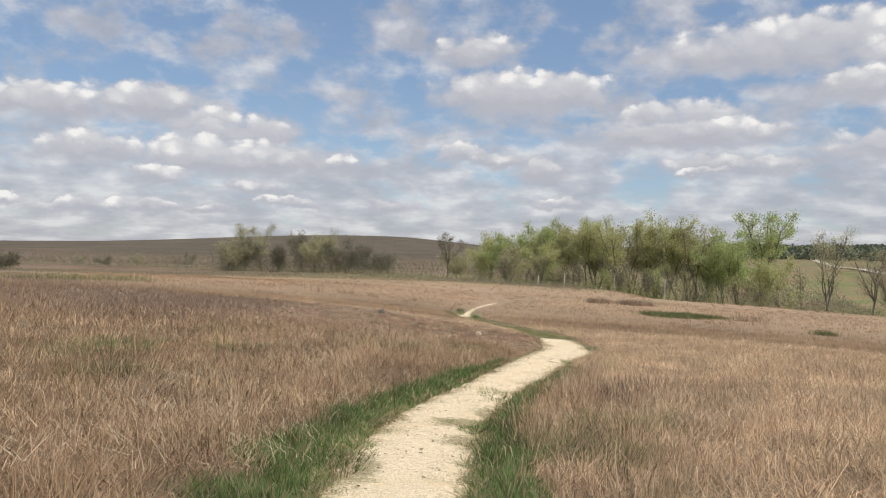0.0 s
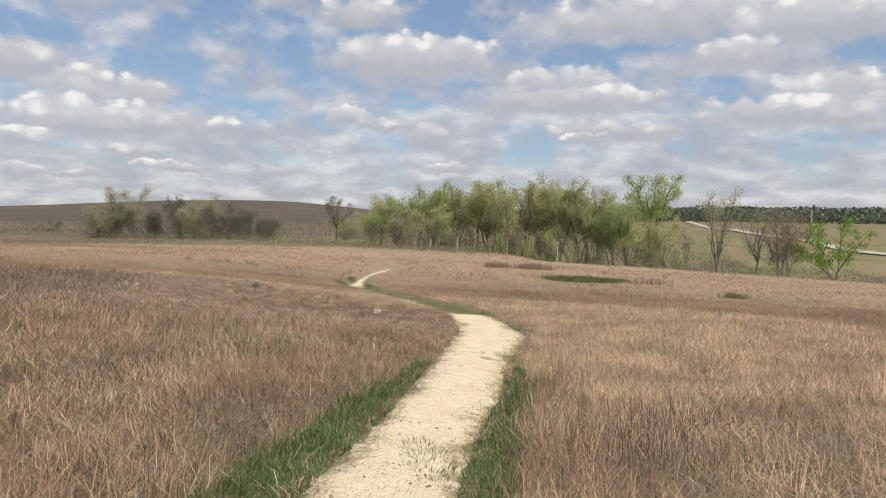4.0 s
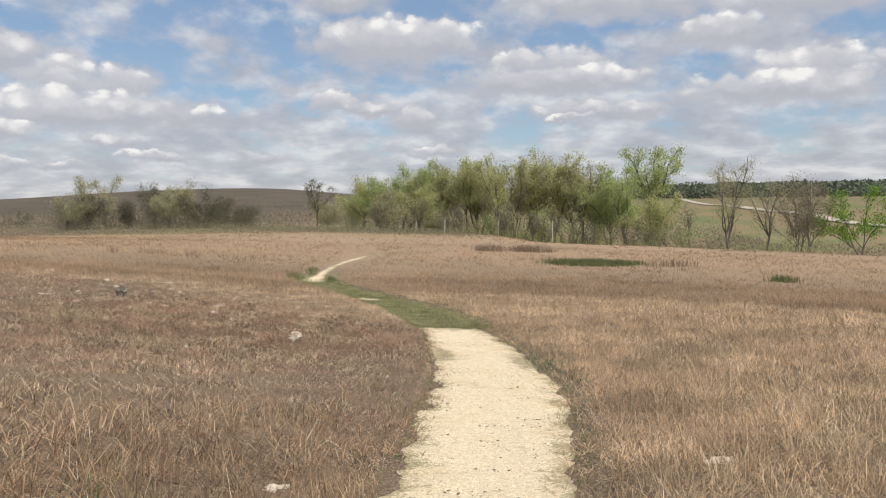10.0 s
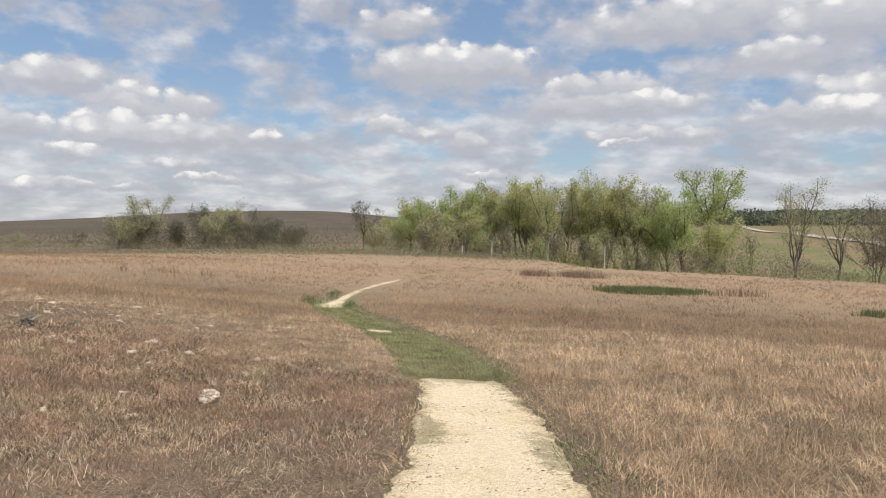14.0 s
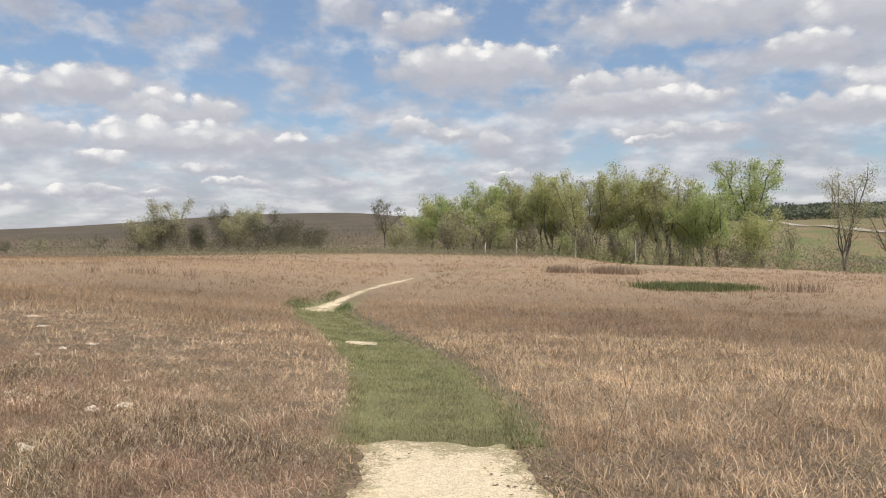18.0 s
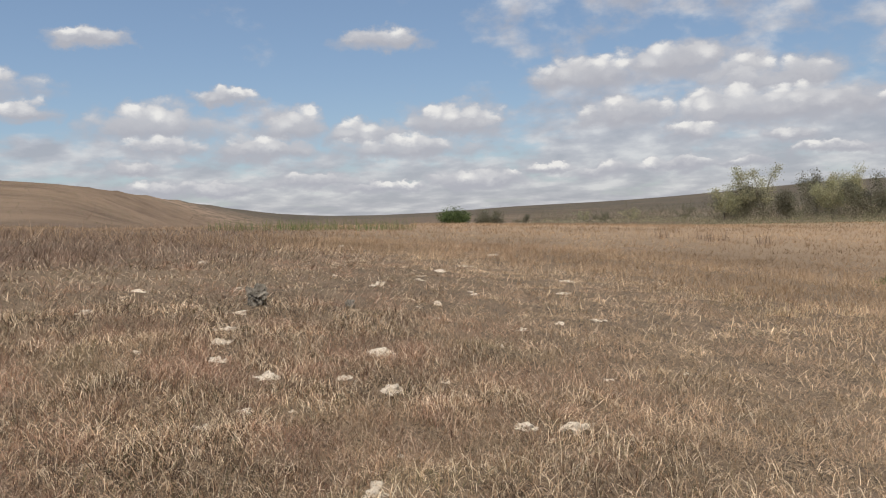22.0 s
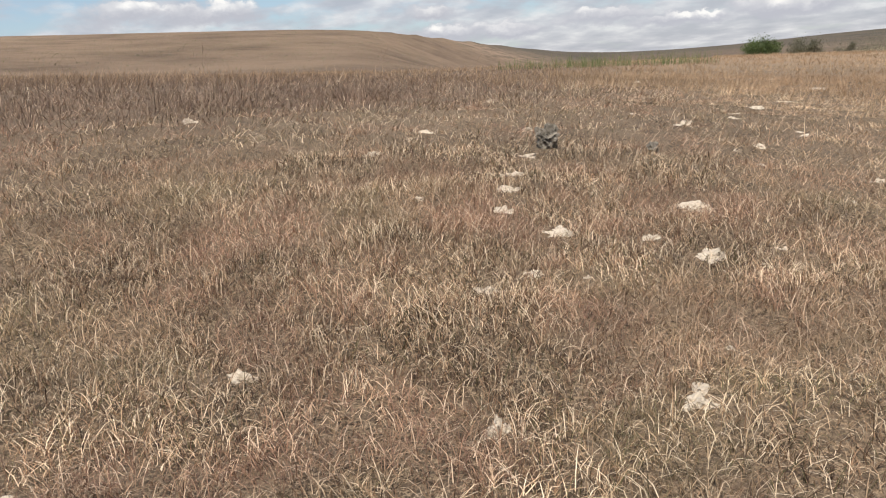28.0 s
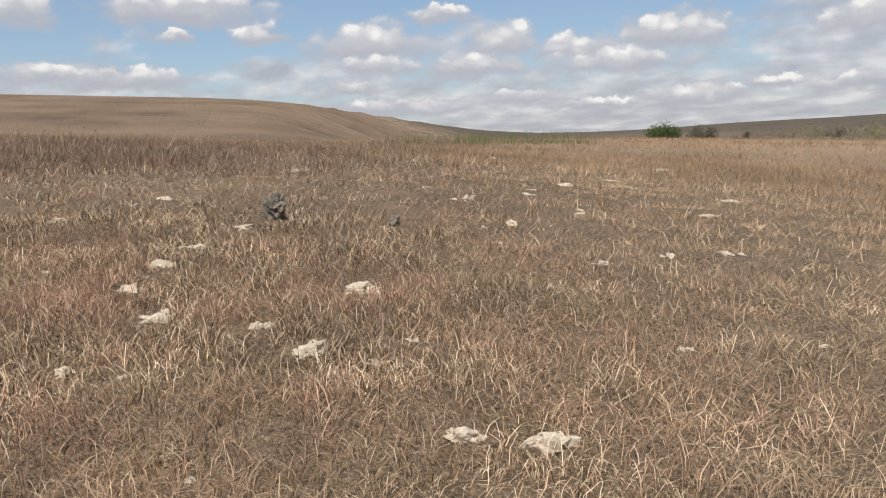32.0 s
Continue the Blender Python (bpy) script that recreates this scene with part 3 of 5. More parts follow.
def gravel_bed(name, y0, y1, left, right, step, label, seed):
    """A stretch of gravel with ragged edges. left, right: the edges' x by y."""
    n = int((y1 - y0) / step) + 1
    y = np.linspace(y0, y1, n)
    k = 15
    u = np.linspace(0, 1, k)
    loose = 1.0 if y0 < 30 else 0.35
    lx = left(y) - 0.05 * loose + loose * 0.09 * waves(y, y * 0, 1.1, seed) + loose * (0.04 * waves(y, y * 0, 0.45, seed + 1) + 0.02 * waves(y, y * 0, 0.2, seed + 6))
    rx = right(y) + 0.05 * loose + loose * 0.09 * waves(y, y * 0, 1.0, seed + 2) + loose * (0.04 * waves(y, y * 0, 0.4, seed + 3) + 0.02 * waves(y, y * 0, 0.2, seed + 7))
    x = lx[:, None] * (1 - u) + rx[:, None] * u
    yy = np.repeat(y[:, None], k, 1)
    ends = 0.18 * loose * waves(x, x * 0 + seed, 0.6, seed + 4)
    yy = yy + ends * (np.exp(-(y - y0) / 0.5) + np.exp(-(y1 - y) / 0.5))[:, None]
    if y0 < 30:
        z = ground(x, yy) - 0.026 + 0.035 * (1 - np.abs(2 * u - 1) ** 4) + 0.008 * waves(x, yy, 0.3, seed + 5)
    else:
        z = soil(x, yy) + 0.012 + 0.004 * waves(x, yy, 0.3, seed + 5)
    bed = mesh_from(name, np.stack([x, yy, z], -1).reshape(-1, 3), [lattice(n, k)[:, ::-1]], [gravel])
    rim = np.minimum(np.minimum(x - lx[:, None], rx[:, None] - x), 0.6)
    rim = np.minimum(rim, 0.02 + np.minimum(y - y0, y1 - y)[:, None] * (0.5 if y0 < 40 else 1.0))
    for cx, cy, ax, ay in MATS:
        rim = np.minimum(rim, 0.16 * (((x - cx) / ax) ** 2 + ((yy - cy) / ay) ** 2) - 0.02)
    if y0 > 30:
        rim = rim + 0.04 - 0.07 * waves(x, yy, 2.2, seed + 9) - 0.09 * waves(x * 3.0, yy, 1.5, seed + 10)
    bed.attributes.new("rim", "FLOAT", "POINT").data.foreach_set("value", rim.astype(np.float32).ravel())
    return tagged(new(name, even(bed)), label, "path", kind="structure")


def trail_half(y):
    return knots(y, TRAIL_Y, TRAIL_HALF, 0.8)


gravel_bed("path", -14, 29.75, lambda y: trail_x(y) - trail_half(y), lambda y: trail_x(y) + trail_half(y), 0.06, "pale crushed limestone walking path with ragged grassy edges", 11)
gravel_bed("path", 38.55, 39.3, lambda y: 2.93 + 0.5 * (y - 38.9) ** 2, lambda y: 3.55 - 0.4 * (y - 38.9) ** 2, 0.1, "small bare limestone patch in the mown grass path", 21)
PIECE_Y, PIECE_L, PIECE_R = (48.2, 50, 52.5, 58.8, 62, 66.1, 69), (0.9, 1.15, 1.5, 2.4, 3.0, 3.9, 4.9), (1.9, 1.85, 1.95, 2.7, 3.35, 4.5, 5.1)
gravel_bed("path", 48.2, 68.8, lambda y: knots(y, PIECE_Y, PIECE_L), lambda y: knots(y, PIECE_Y, PIECE_R), 0.3, "pale gravel stretch of path curving away through the meadow", 31)


# ---- grass ----
LINE_Y = np.arange(5.0, 29.6, 0.8)
LINE = np.concatenate([np.stack([trail_x(LINE_Y), LINE_Y], 1), np.array([(2.6, 26.6), (1.6, 26.8), (2.6, 28.4)])])


def to_line(x, y):
    d = np.full(len(x), 1e9)
    for a, b in LINE:
        d = np.minimum(d, (x - a) ** 2 + (y - b) ** 2)
    return np.sqrt(d)


def in_reach(x, y):
    """The part of the plan that the trail looks out on: ahead of its start, and west of its end."""
    a = np.degrees(np.arctan2(x + 0.3, y))
    b = np.degrees(np.arctan2(x - 4.6, y - 25.0))
    return ((y > 4) & (a > -34) & (a < 42)) | ((b > -118) & (b < -10) & (y > 18)) | ((np.abs(x) < 5) & (y > 3.5) & (y < 12))


def bare(x, y):
    """Gravel and mown grass, where no tall grass stands."""
    h = np.where(y < 29.7, np.interp(y, TRAIL_Y, TRAIL_HALF), 0.8)
    on = np.abs(x - trail_x(y)) < h + 0.06 * waves(x, y, 0.5, 5)
    piece = (x > np.interp(y, PIECE_Y, PIECE_L) - 0.4) & (x < np.interp(y, PIECE_Y, PIECE_R) + 0.7)
    leg = (np.abs(y - np.interp(x, LEG_X, LEG_Y)) < 0.8) & (x > 4.6) & (x < 32)
    return np.where(y < 48.2, on, (piece & (y < 69)) | leg)


ROCKS_NEAR = (
    (1.08, 28.26, 0.12, 0.12), (0.52, 26.85, 0.18, 0.05), (1.38, 28.88, 0.15, 0.08), (1.32, 30.2, 0.14, 0.07), (0.17, 27.69, 0.14, 0.09), (1.54, 30.41, 0.2, 0.1),
    (1.15, 29.32, 0.06, 0.06), (-0.37, 26.82, 0.13, 0.05), (0.05, 28.95, 0.15, 0.06), (0.05, 29.19, 0.13, 0.05), (0.36, 30.1, 0.22, 0.07), (0.54, 30.32, 0.11, 0.05),
    (0.27, 29.38, 0.09, 0.02), (0.02, 30.05, 0.14, 0.06), (0.43, 30.62, 0.09, 0.1), (-0.33, 29.67, 0.18, 0.04), (1.08, 31.76, 0.14, 0.04), (-0.92, 29.73, 0.15, 0.03),
    (-0.38, 30.79, 0.24, 0.1),
)
ROCKS_MID = (
    (1.45, 32.42, 0.09, 0.05), (-1.43, 29.43, 0.08, 0.08), (-1.25, 30.02, 0.15, 0.03), (0.05, 31.9, 0.1, 0.08), (-1.67, 30.34, 0.21, 0.05), (-1.48, 31.25, 0.07, 0.07),
    (-0.22, 32.63, 0.14, 0.03), (-1.12, 32.46, 0.11, 0.02), (-2.24, 30.93, 0.28, 0.06), (-1.48, 31.14, 0.08, 0.04), (-0.23, 33.38, 0.15, 0.06), (-2.83, 29.78, 0.19, 0.04),
    (-1.55, 32.72, 0.11, 0.02), (-0.11, 33.9, 0.14, 0.03), (-1.5, 32.98, 0.12, 0.04), (-0.05, 34.07, 0.11, 0.02), (-3.36, 31.81, 0.15, 0.08), (-3.74, 30.82, 0.19, 0.04),
    (-1.96, 34.27, 0.15, 0.08),
)
ROCKS_FAR = (
    (-2.87, 33.44, 0.1, 0.05), (-3.13, 33.78, 0.19, 0.1), (-6.73, 33.73, 0.17, 0.1), (-2.63, 37.85, 0.29, 0.09), (-5.87, 29.05, 0.17, 0.12), (-1.6, 35.83, 0.24, 0.05),
    (-2.11, 34.49, 0.16, 0.06), (-4.04, 33.91, 0.15, 0.07), (-3.39, 35.0, 0.18, 0.04), (-3.19, 34.75, 0.16, 0.04), (-3.89, 36.02, 0.25, 0.06), (-6.22, 33.35, 0.19, 0.1),
    (-2.47, 37.33, 0.29, 0.06), (-5.15, 38.46, 0.45, 0.1), (-5.29, 40.71, 0.22, 0.05), (-7.38, 42.57, 0.47, 0.11), (-10.71, 40.67, 0.16, 0.15), (-10.5, 45.24, 0.29, 0.06),
)
ROCKS_TRAIL = ((4.63, 19.60, 0.25, 0.10), (1.42, 19.02, 0.16, 0.05), (0.03, 24.99, 0.13, 0.08))
ROCKS_ODD = ((1.29, 26.89, 0.22, 0.19), (-2.35, 31.25, 0.36, 0.17), (-1.94, 32.09, 0.26, 0.12))


def on_rock(x, y):
    """Under a rock, or just in front of its open side."""
    hit = np.zeros(len(x), bool)
    for a, b, wd, h in ROCKS_NEAR + ROCKS_MID + ROCKS_FAR + ROCKS_TRAIL + ROCKS_ODD:
        hit |= (x - a - 0.02) ** 2 + (y - b + 0.02) ** 2 < (0.42 * wd + 0.012) ** 2
    return hit


def verge(x, y):
    """Share of green growth beside the gravel."""
    side = np.sign(x - trail_x(y))
    o = np.abs(x - trail_x(y)) - np.where(y < 30, np.interp(y, TRAIL_Y, TRAIL_HALF), 0.85)
    left = np.interp(y, (4, 7, 13, 16, 18), (0.75, 0.7, 0.5, 0.2, 0.05)) * (y < 30)
    right = np.interp(y, (4, 9, 12, 15, 20, 30, 40, 48, 50), (0.55, 0.4, 0.38, 0.28, 0.18, 0.25, 0.3, 0.3, 0))
    wide = np.where(side < 0, left, right) * (1 + 0.3 * waves(x, y, 1.8, 42))
    return (1 - smooth(o, wide * 0.7, wide * 1.15)) * (o > -0.02)


def scatter(lo, hi, per_m2, clump, box):
    """Places of blades in a belt about the trail, gathered in tufts: x, y and the way out of the tuft."""
    x0, y0, x1, y1 = box
    n = int((x1 - x0) * (y1 - y0) * per_m2 / clump)
    cx, cy = rng.uniform(x0, x1, n), rng.uniform(y0, y1, n)
    ok = in_reach(cx, cy)
    cx, cy = cx[ok], cy[ok]
    d = to_line(cx, cy)
    ok = (d >= lo) & (d < hi)
    cx, cy = cx[ok], cy[ok]
    size = 0.03 + 0.035 * np.sqrt(lo + 1)
    cx, cy = np.repeat(cx, clump), np.repeat(cy, clump)
    a, r = rng.uniform(0, 6.283, len(cx)), size * np.sqrt(rng.uniform(0, 1, len(cx)))
    x, y = cx + r * np.cos(a), cy + r * np.sin(a)
    ok = ~bare(x, y) & ~on_rock(x, y) & (verge(x, y) * 0.85 < rng.uniform(0, 1, len(x)))
    return x[ok], y[ok], a[ok]


def blades(x, y, way, height, width, lean, bend, joints=2, sink=0.01, face=None):
    """Tapered blades that lean and arch over. Returns vertices and faces."""
    n = len(x)
    z = soil(x, y) - sink
    dx, dy = np.cos(way), np.sin(way)
    turn = rng.uniform(0, 3.1416, n) if face is None else face
    sx, sy = np.cos(turn) * width / 2, np.sin(turn) * width / 2
    if joints == 0:
        tip = np.stack([x + dx * lean * height, y + dy * lean * height, z + height * np.sqrt(np.maximum(1 - 0.6 * lean**2, 0.1))], 1)
        v = np.stack([np.stack([x - sx, y - sy, z], 1), np.stack([x + sx, y + sy, z], 1), tip], 1).reshape(-1, 3)
        return v, [np.arange(3 * n).reshape(-1, 3)]
    rows = []
    px, py, pz = x.copy(), y.copy(), z.copy()
    ang = lean.copy()
    seg = height / (joints + 1)
    for k in range(joints + 1):
        w = 1 - 0.75 * (k / (joints + 1)) ** 1.5
        rows += [np.stack([px - sx * w, py - sy * w, pz], 1), np.stack([px + sx * w, py + sy * w, pz], 1)]
        px, py, pz = px + seg * np.sin(ang) * dx, py + seg * np.sin(ang) * dy, pz + seg * np.cos(ang)
        ang = ang + bend
    rows.append(np.stack([px, py, pz], 1))
    m = len(rows)
    v = np.stack(rows, 1).reshape(-1, 3)
    b = np.arange(n)[:, None] * m
    quads = [b + np.array([2 * k, 2 * k + 1, 2 * k + 3, 2 * k + 2]) for k in range(joints)]
    tri = b + np.array([2 * joints, 2 * joints + 1, 2 * joints + 2])
    return v, [np.concatenate(quads), tri]


def stuff(name, pieces, mat, label, category="grass"):
    at, verts, quads, tris = 0, [], [], []
    for v, faces in pieces:
        for f in faces:
            (quads if f.shape[1] == 4 else tris).append(f + at)
        verts.append(v)
        at += len(v)
    faces = ([np.concatenate(quads)] if quads else []) + ([np.concatenate(tris)] if tris else [])
    me = mesh_from(name, np.concatenate(verts), faces, [mat])
    return tagged(new(name, me), label, category, kind="stuff")


def stand(x, y):
    """Height of the grass: tall beside the first bend, shorter where stones crop out."""
    tall = 0.37 - 0.08 * smooth(y, 8, 18) - 0.10 * smooth(y, 30, 46)
    rocky = 1 - smooth(np.hypot((x + 2) / 1.3, y - 30), 6, 11)
    h = tall - 0.085 * rocky + 0.10 * weedy(x, y)
    hug = smooth(np.abs(x - trail_x(y)) - np.where(y < 48, np.interp(y, TRAIL_Y, TRAIL_HALF), 1.0), 0.0, 0.45)
    return h * (0.62 + 0.38 * hug) * (1 + 0.2 * waves(x, y, 2.6, 8) + 0.2 * waves(x, y, 0.7, 18))


# belts about the trail: from, to, blades a square metre, blades a tuft, width, joints
BELTS = ((0, 2.6, 1120, 6, 0.0046, 1), (2.6, 6, 680, 6, 0.006, 1), (6, 12, 400, 7, 0.008, 1), (12, 24, 190, 7, 0.013, 0), (24, 60, 34, 5, 0.024, 0), (60, 120, 4.5, 4, 0.07, 0))
meadow, stony, forbs, beyond = [], [], [], []
for lo, hi, per, clump, wide, joints in BELTS:
    box = (-hi - 2, 3.5, hi + 6, 30 + hi)
    x, y, out = scatter(lo, hi, per, clump, box)
    if lo >= 24:
        west = np.degrees(np.arctan2(x - 4.6, y - 25.0)) < -40
        keep = ~west | (np.hypot(x, y - 27) < 45)
        x, y, out = x[keep], y[keep], out[keep]
    n = len(x)
    h = stand(x, y) * rng.uniform(0.6, 1.25, n)
    flow = 1.2 + 1.6 * waves(x, y, 2.2, 9)
    way = np.where(rng.uniform(0, 1, n) < 0.35, out + rng.normal(0, 0.8, n), flow + rng.normal(0, 1.4, n))
    # some tufts stand, some lie
    laid = smooth(waves(x, y, 1.7, 12), -0.6, 0.9)
    lean = np.abs(rng.normal(0.45, 0.42, n)) + 0.45 * laid
    tangled = rng.uniform(0, 1, n) < 0.5
    lean = np.where(tangled, rng.uniform(0.5, 1.5, n), lean)
    way = np.where(tangled, rng.uniform(0, 6.283, n), way)
    h = np.where(tangled, h * 0.8, h)
    width = wide * rng.uniform(0.6, 1.4, n)
    bend = rng.uniform(-0.2, 1.5, n)
    short = (1 - smooth(np.hypot((x + 1.5) / 1.25, y - 30.5), 8, 13)) > rng.uniform(0, 1, n)
    short &= (x < trail_x(y)) & (smooth(y - 30 + 1.2 * (x + 1.5), 7, 13) < rng.uniform(0, 1, n))
    dark = weedy(x, y) * 0.85 > rng.uniform(0, 1, n)
    for sel, heap, more in ((short & ~dark, stony, 0.5), (~short & ~dark, beyond if lo >= 12 else meadow, 0.0), (dark, forbs, 0.05)):
        if sel.any():
            trim = (0.68 if lo < 2.6 else 0.85) + 0.15 * smooth(y[sel], 31.5, 35) if heap is stony else 0.55 if heap is forbs and lo >= 12 else 1.0
            bows = 2 if heap is stony and lo < 2.6 else joints
            tip = np.clip(lean[sel] + more * 0.4, 0, 1.2)
            arch = np.clip((bend[sel] + more * (1.8 if lo < 6 else 0.6)) / max(bows, 1), 0.0, (2.25 - tip) / max(bows, 1))
            heap.append(blades(x[sel], y[sel], way[sel], h[sel] * trim, width[sel] * (0.66 if heap is stony else 1.0), tip, arch, bows))
# curled infill close round the stones
a, r = rng.uniform(0, 6.283, 105000), np.sqrt(rng.uniform(0, 1, 105000)) * (1 + 0.28 * rng.normal(0, 1, 105000))
x, y = 0.3 + 3.4 * r * np.cos(a), 28.5 + 3.7 * r * np.sin(a)
ok = ~bare(x, y) & ~on_rock(x, y)
x, y = x[ok], y[ok]
for part_of, bows in ((slice(0, 76000), 2), (slice(76000, None), 1)):
    px, py = x[part_of], y[part_of]
    n = len(px)
    stony.append(blades(px, py, rng.uniform(0, 6.283, n), rng.uniform(0.07, 0.17, n), rng.uniform(0.0022, 0.0042, n), rng.uniform(0.1, 0.9, n), rng.uniform(0.5, 1.2, n) / bows**0.5, bows))
stuff("prairie_grass", meadow, dry_grass, "dead tan and russet prairie grass standing in tufts")
stuff("meadow_grass", beyond, far_grass, "pale tan dead grass of the wide meadow")
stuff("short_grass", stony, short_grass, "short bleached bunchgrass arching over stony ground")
stuff("dead_forbs", forbs, dark_grass, "band of tall dark brown dead forbs and grass", "weeds")

# long pale stems blown over
lying = []
for cx, cy, rx, ry, n in ((7.0, 32.5, 1.8, 2.6, 420), (6.2, 30.0, 0.9, 1.2, 260), (-2.2, 6.0, 1.3, 1.6, 500), (-2.2, 9.5, 1.5, 2.6, 700), (-1.2, 14.5, 2.0, 3.0, 800), (3.6, 10.5, 1.8, 4.0, 900), (0, 20, 2.2, 4, 400), (5.5, 20, 2.0, 6, 700)):
    a, r = rng.uniform(0, 6.283, n), np.sqrt(rng.uniform(0, 1, n))
    x, y = cx + rx * r * np.cos(a), cy + ry * r * np.sin(a)
    ok = ~bare(x, y)
    x, y = x[ok], y[ok]
    m = len(x)
    v, f = blades(x, y, rng.normal(2.6, 1.3, m), rng.uniform(0.12, 0.5, m) ** 1.3, rng.uniform(0.002, 0.004, m), rng.uniform(0.7, 1.4, m), rng.uniform(-0.1, 0.6, m), 2, sink=-0.6 * stand(x, y))
    lying.append((v, f))
stuff("fallen_straw", lying, pale_straw, "long pale straw stems lying over the grass", "straw")

# green growth along the gravel and in the mown stretch
green = []
n = 130000
y = rng.uniform(3.8, 50, n)
u = rng.uniform(-1, 1, n)
y = np.where(rng.uniform(0, 1, n) < 0.72, 3.8 + (y - 3.8) * 0.27, y)
x = trail_x(y) + np.sign(u) * (np.interp(y, TRAIL_Y, TRAIL_HALF) - 0.05 + 1.1 * np.abs(u))
ok = verge(x, y) > rng.uniform(0.0, 1.0, n)
x, y = x[ok], y[ok]
n = len(x)
o = np.abs(x - trail_x(y)) - np.interp(y, TRAIL_Y, TRAIL_HALF)
green.append(blades(x, y, rng.uniform(0, 6.283, n), rng.uniform(0.05, 0.17, n) * (0.6 + np.clip(o, 0, 0.5)) * (1.15 - 0.45 * smooth(y, 12, 20)), rng.uniform(0.004, 0.008, n), rng.uniform(0.1, 1.0, n), rng.uniform(0.1, 0.6, n), 1))
# tongues of grass on the gravel
for cx, cy, rx, ry, n in ((0.42, 8.3, 0.20, 0.22, 500), (0.46, 7.0, 0.14, 0.6, 600), (0.75, 11.2, 0.2, 0.6, 350), (-0.75, 6.6, 0.2, 0.8, 450), (2.9, 17.3, 0.15, 1.2, 300), (4.9, 24.6, 0.25, 1.4, 420)):
    a, r = rng.uniform(0, 6.283, n), np.sqrt(rng.uniform(0, 1, n))
    green.append(blades(cx + rx * r * np.cos(a), cy + ry * r * np.sin(a), a, rng.uniform(0.03, 0.10, n), rng.uniform(0.004, 0.008, n), rng.uniform(0.2, 0.9, n), rng.uniform(0.1, 0.6, n), 1, sink=-0.02))
# green shoots coming up through the straw
for cx, cy, rx, ry, n in ((-5.4, 13.0, 0.9, 1.3, 1500), (-4.6, 10.7, 0.5, 0.6, 700), (1.4, 7.2, 0.6, 0.9, 900), (2.1, 8.7, 0.7, 0.8, 900), (-3.7, 14.0, 0.6, 0.5, 300), (-0.9, 16.5, 0.8, 1.2, 700), (0.6, 17.8, 0.4, 0.8, 350)):
    a, r = rng.uniform(0, 6.283, n), np.sqrt(rng.uniform(0, 1, n)) * (1 + 0.3 * rng.normal(0, 1, n))
    x, y = cx + rx * r * np.cos(a), cy + ry * r * np.sin(a)
    ok = ~bare(x, y)
    x, y, a, n = x[ok], y[ok], a[ok], int(ok.sum())
    green.append(blades(x, y, a, rng.uniform(0.10, 0.27, n), rng.uniform(0.004, 0.008, n), rng.uniform(0.1, 1.1, n), rng.uniform(0.1, 0.5, n), 1))
stuff("green_grass", green, green_grass, "fresh dark green grass growing along the path edge")
n = 60000
y = 29.6 + 20 * rng.uniform(0, 1, n) ** 1.7
x = trail_x(y) + 0.86 * rng.uniform(-1, 1, n)
keep = (((x - 3.24) / 0.30) ** 2 + ((y - 38.92) / 0.34) ** 2 > rng.uniform(0.6, 1.2, n))
x, y = x[keep], y[keep]
mown_at = blades(x, y, rng.uniform(0, 6.283, len(x)), rng.uniform(0.025, 0.06, len(x)), rng.uniform(0.005, 0.012, len(x)) * (1 + 0.05 * (y - 29)), rng.uniform(0.2, 1.0, len(x)), rng.uniform(0, 0.5, len(x)), 0)
stuff("mown_grass", [mown_at], mown_grass, "closely mown green grass covering the path")
# sparse low shoots straying onto the stone
n = 16000
y = 4.5 + 25 * rng.uniform(0, 1, n) ** 1.6
u = np.sign(rng.uniform(-1, 1, n))
x = trail_x(y) + u * (trail_half(y) + 0.10 - np.abs(rng.normal(0, 0.2, n)))
ok = waves(x, y, 0.9, 61) + 0.5 * waves(x, y, 0.35, 62) > 0.0
x, y = x[ok], y[ok]
n = len(x)
low = [blades(x, y, rng.uniform(0, 6.283, n), rng.uniform(0.02, 0.07, n), rng.uniform(0.003, 0.007, n), rng.uniform(0.3, 1.2, n), rng.uniform(0, 0.5, n), 1, sink=-0.015)]
for cx, cy, rx, ry, n in ((0.28, 8.75, 0.34, 0.24, 3000), (0.30, 7.65, 0.26, 0.34, 1300), (0.30, 10.4, 0.30, 0.22, 500), (-0.80, 6.6, 0.22, 1.0, 1800), (-0.74, 8.8, 0.20, 1.2, 1500), (0.55, 11.0, 0.22, 0.5, 700), (0.2, 6.6, 0.2, 0.4, 350)):
    a, r = rng.uniform(0, 6.283, n), np.sqrt(rng.uniform(0, 1, n)) * (1 + 0.22 * rng.normal(0, 1, n))
    low.append(blades(cx + rx * r * np.cos(a), cy + ry * r * np.sin(a), a, rng.uniform(0.015, 0.05, n), rng.uniform(0.003, 0.007, n), rng.uniform(0.3, 1.2, n), rng.uniform(0, 0.5, n), 1, sink=-0.02))
stuff("path_edge_grass", low, mown_grass, "sparse low olive grass straying onto the gravel")


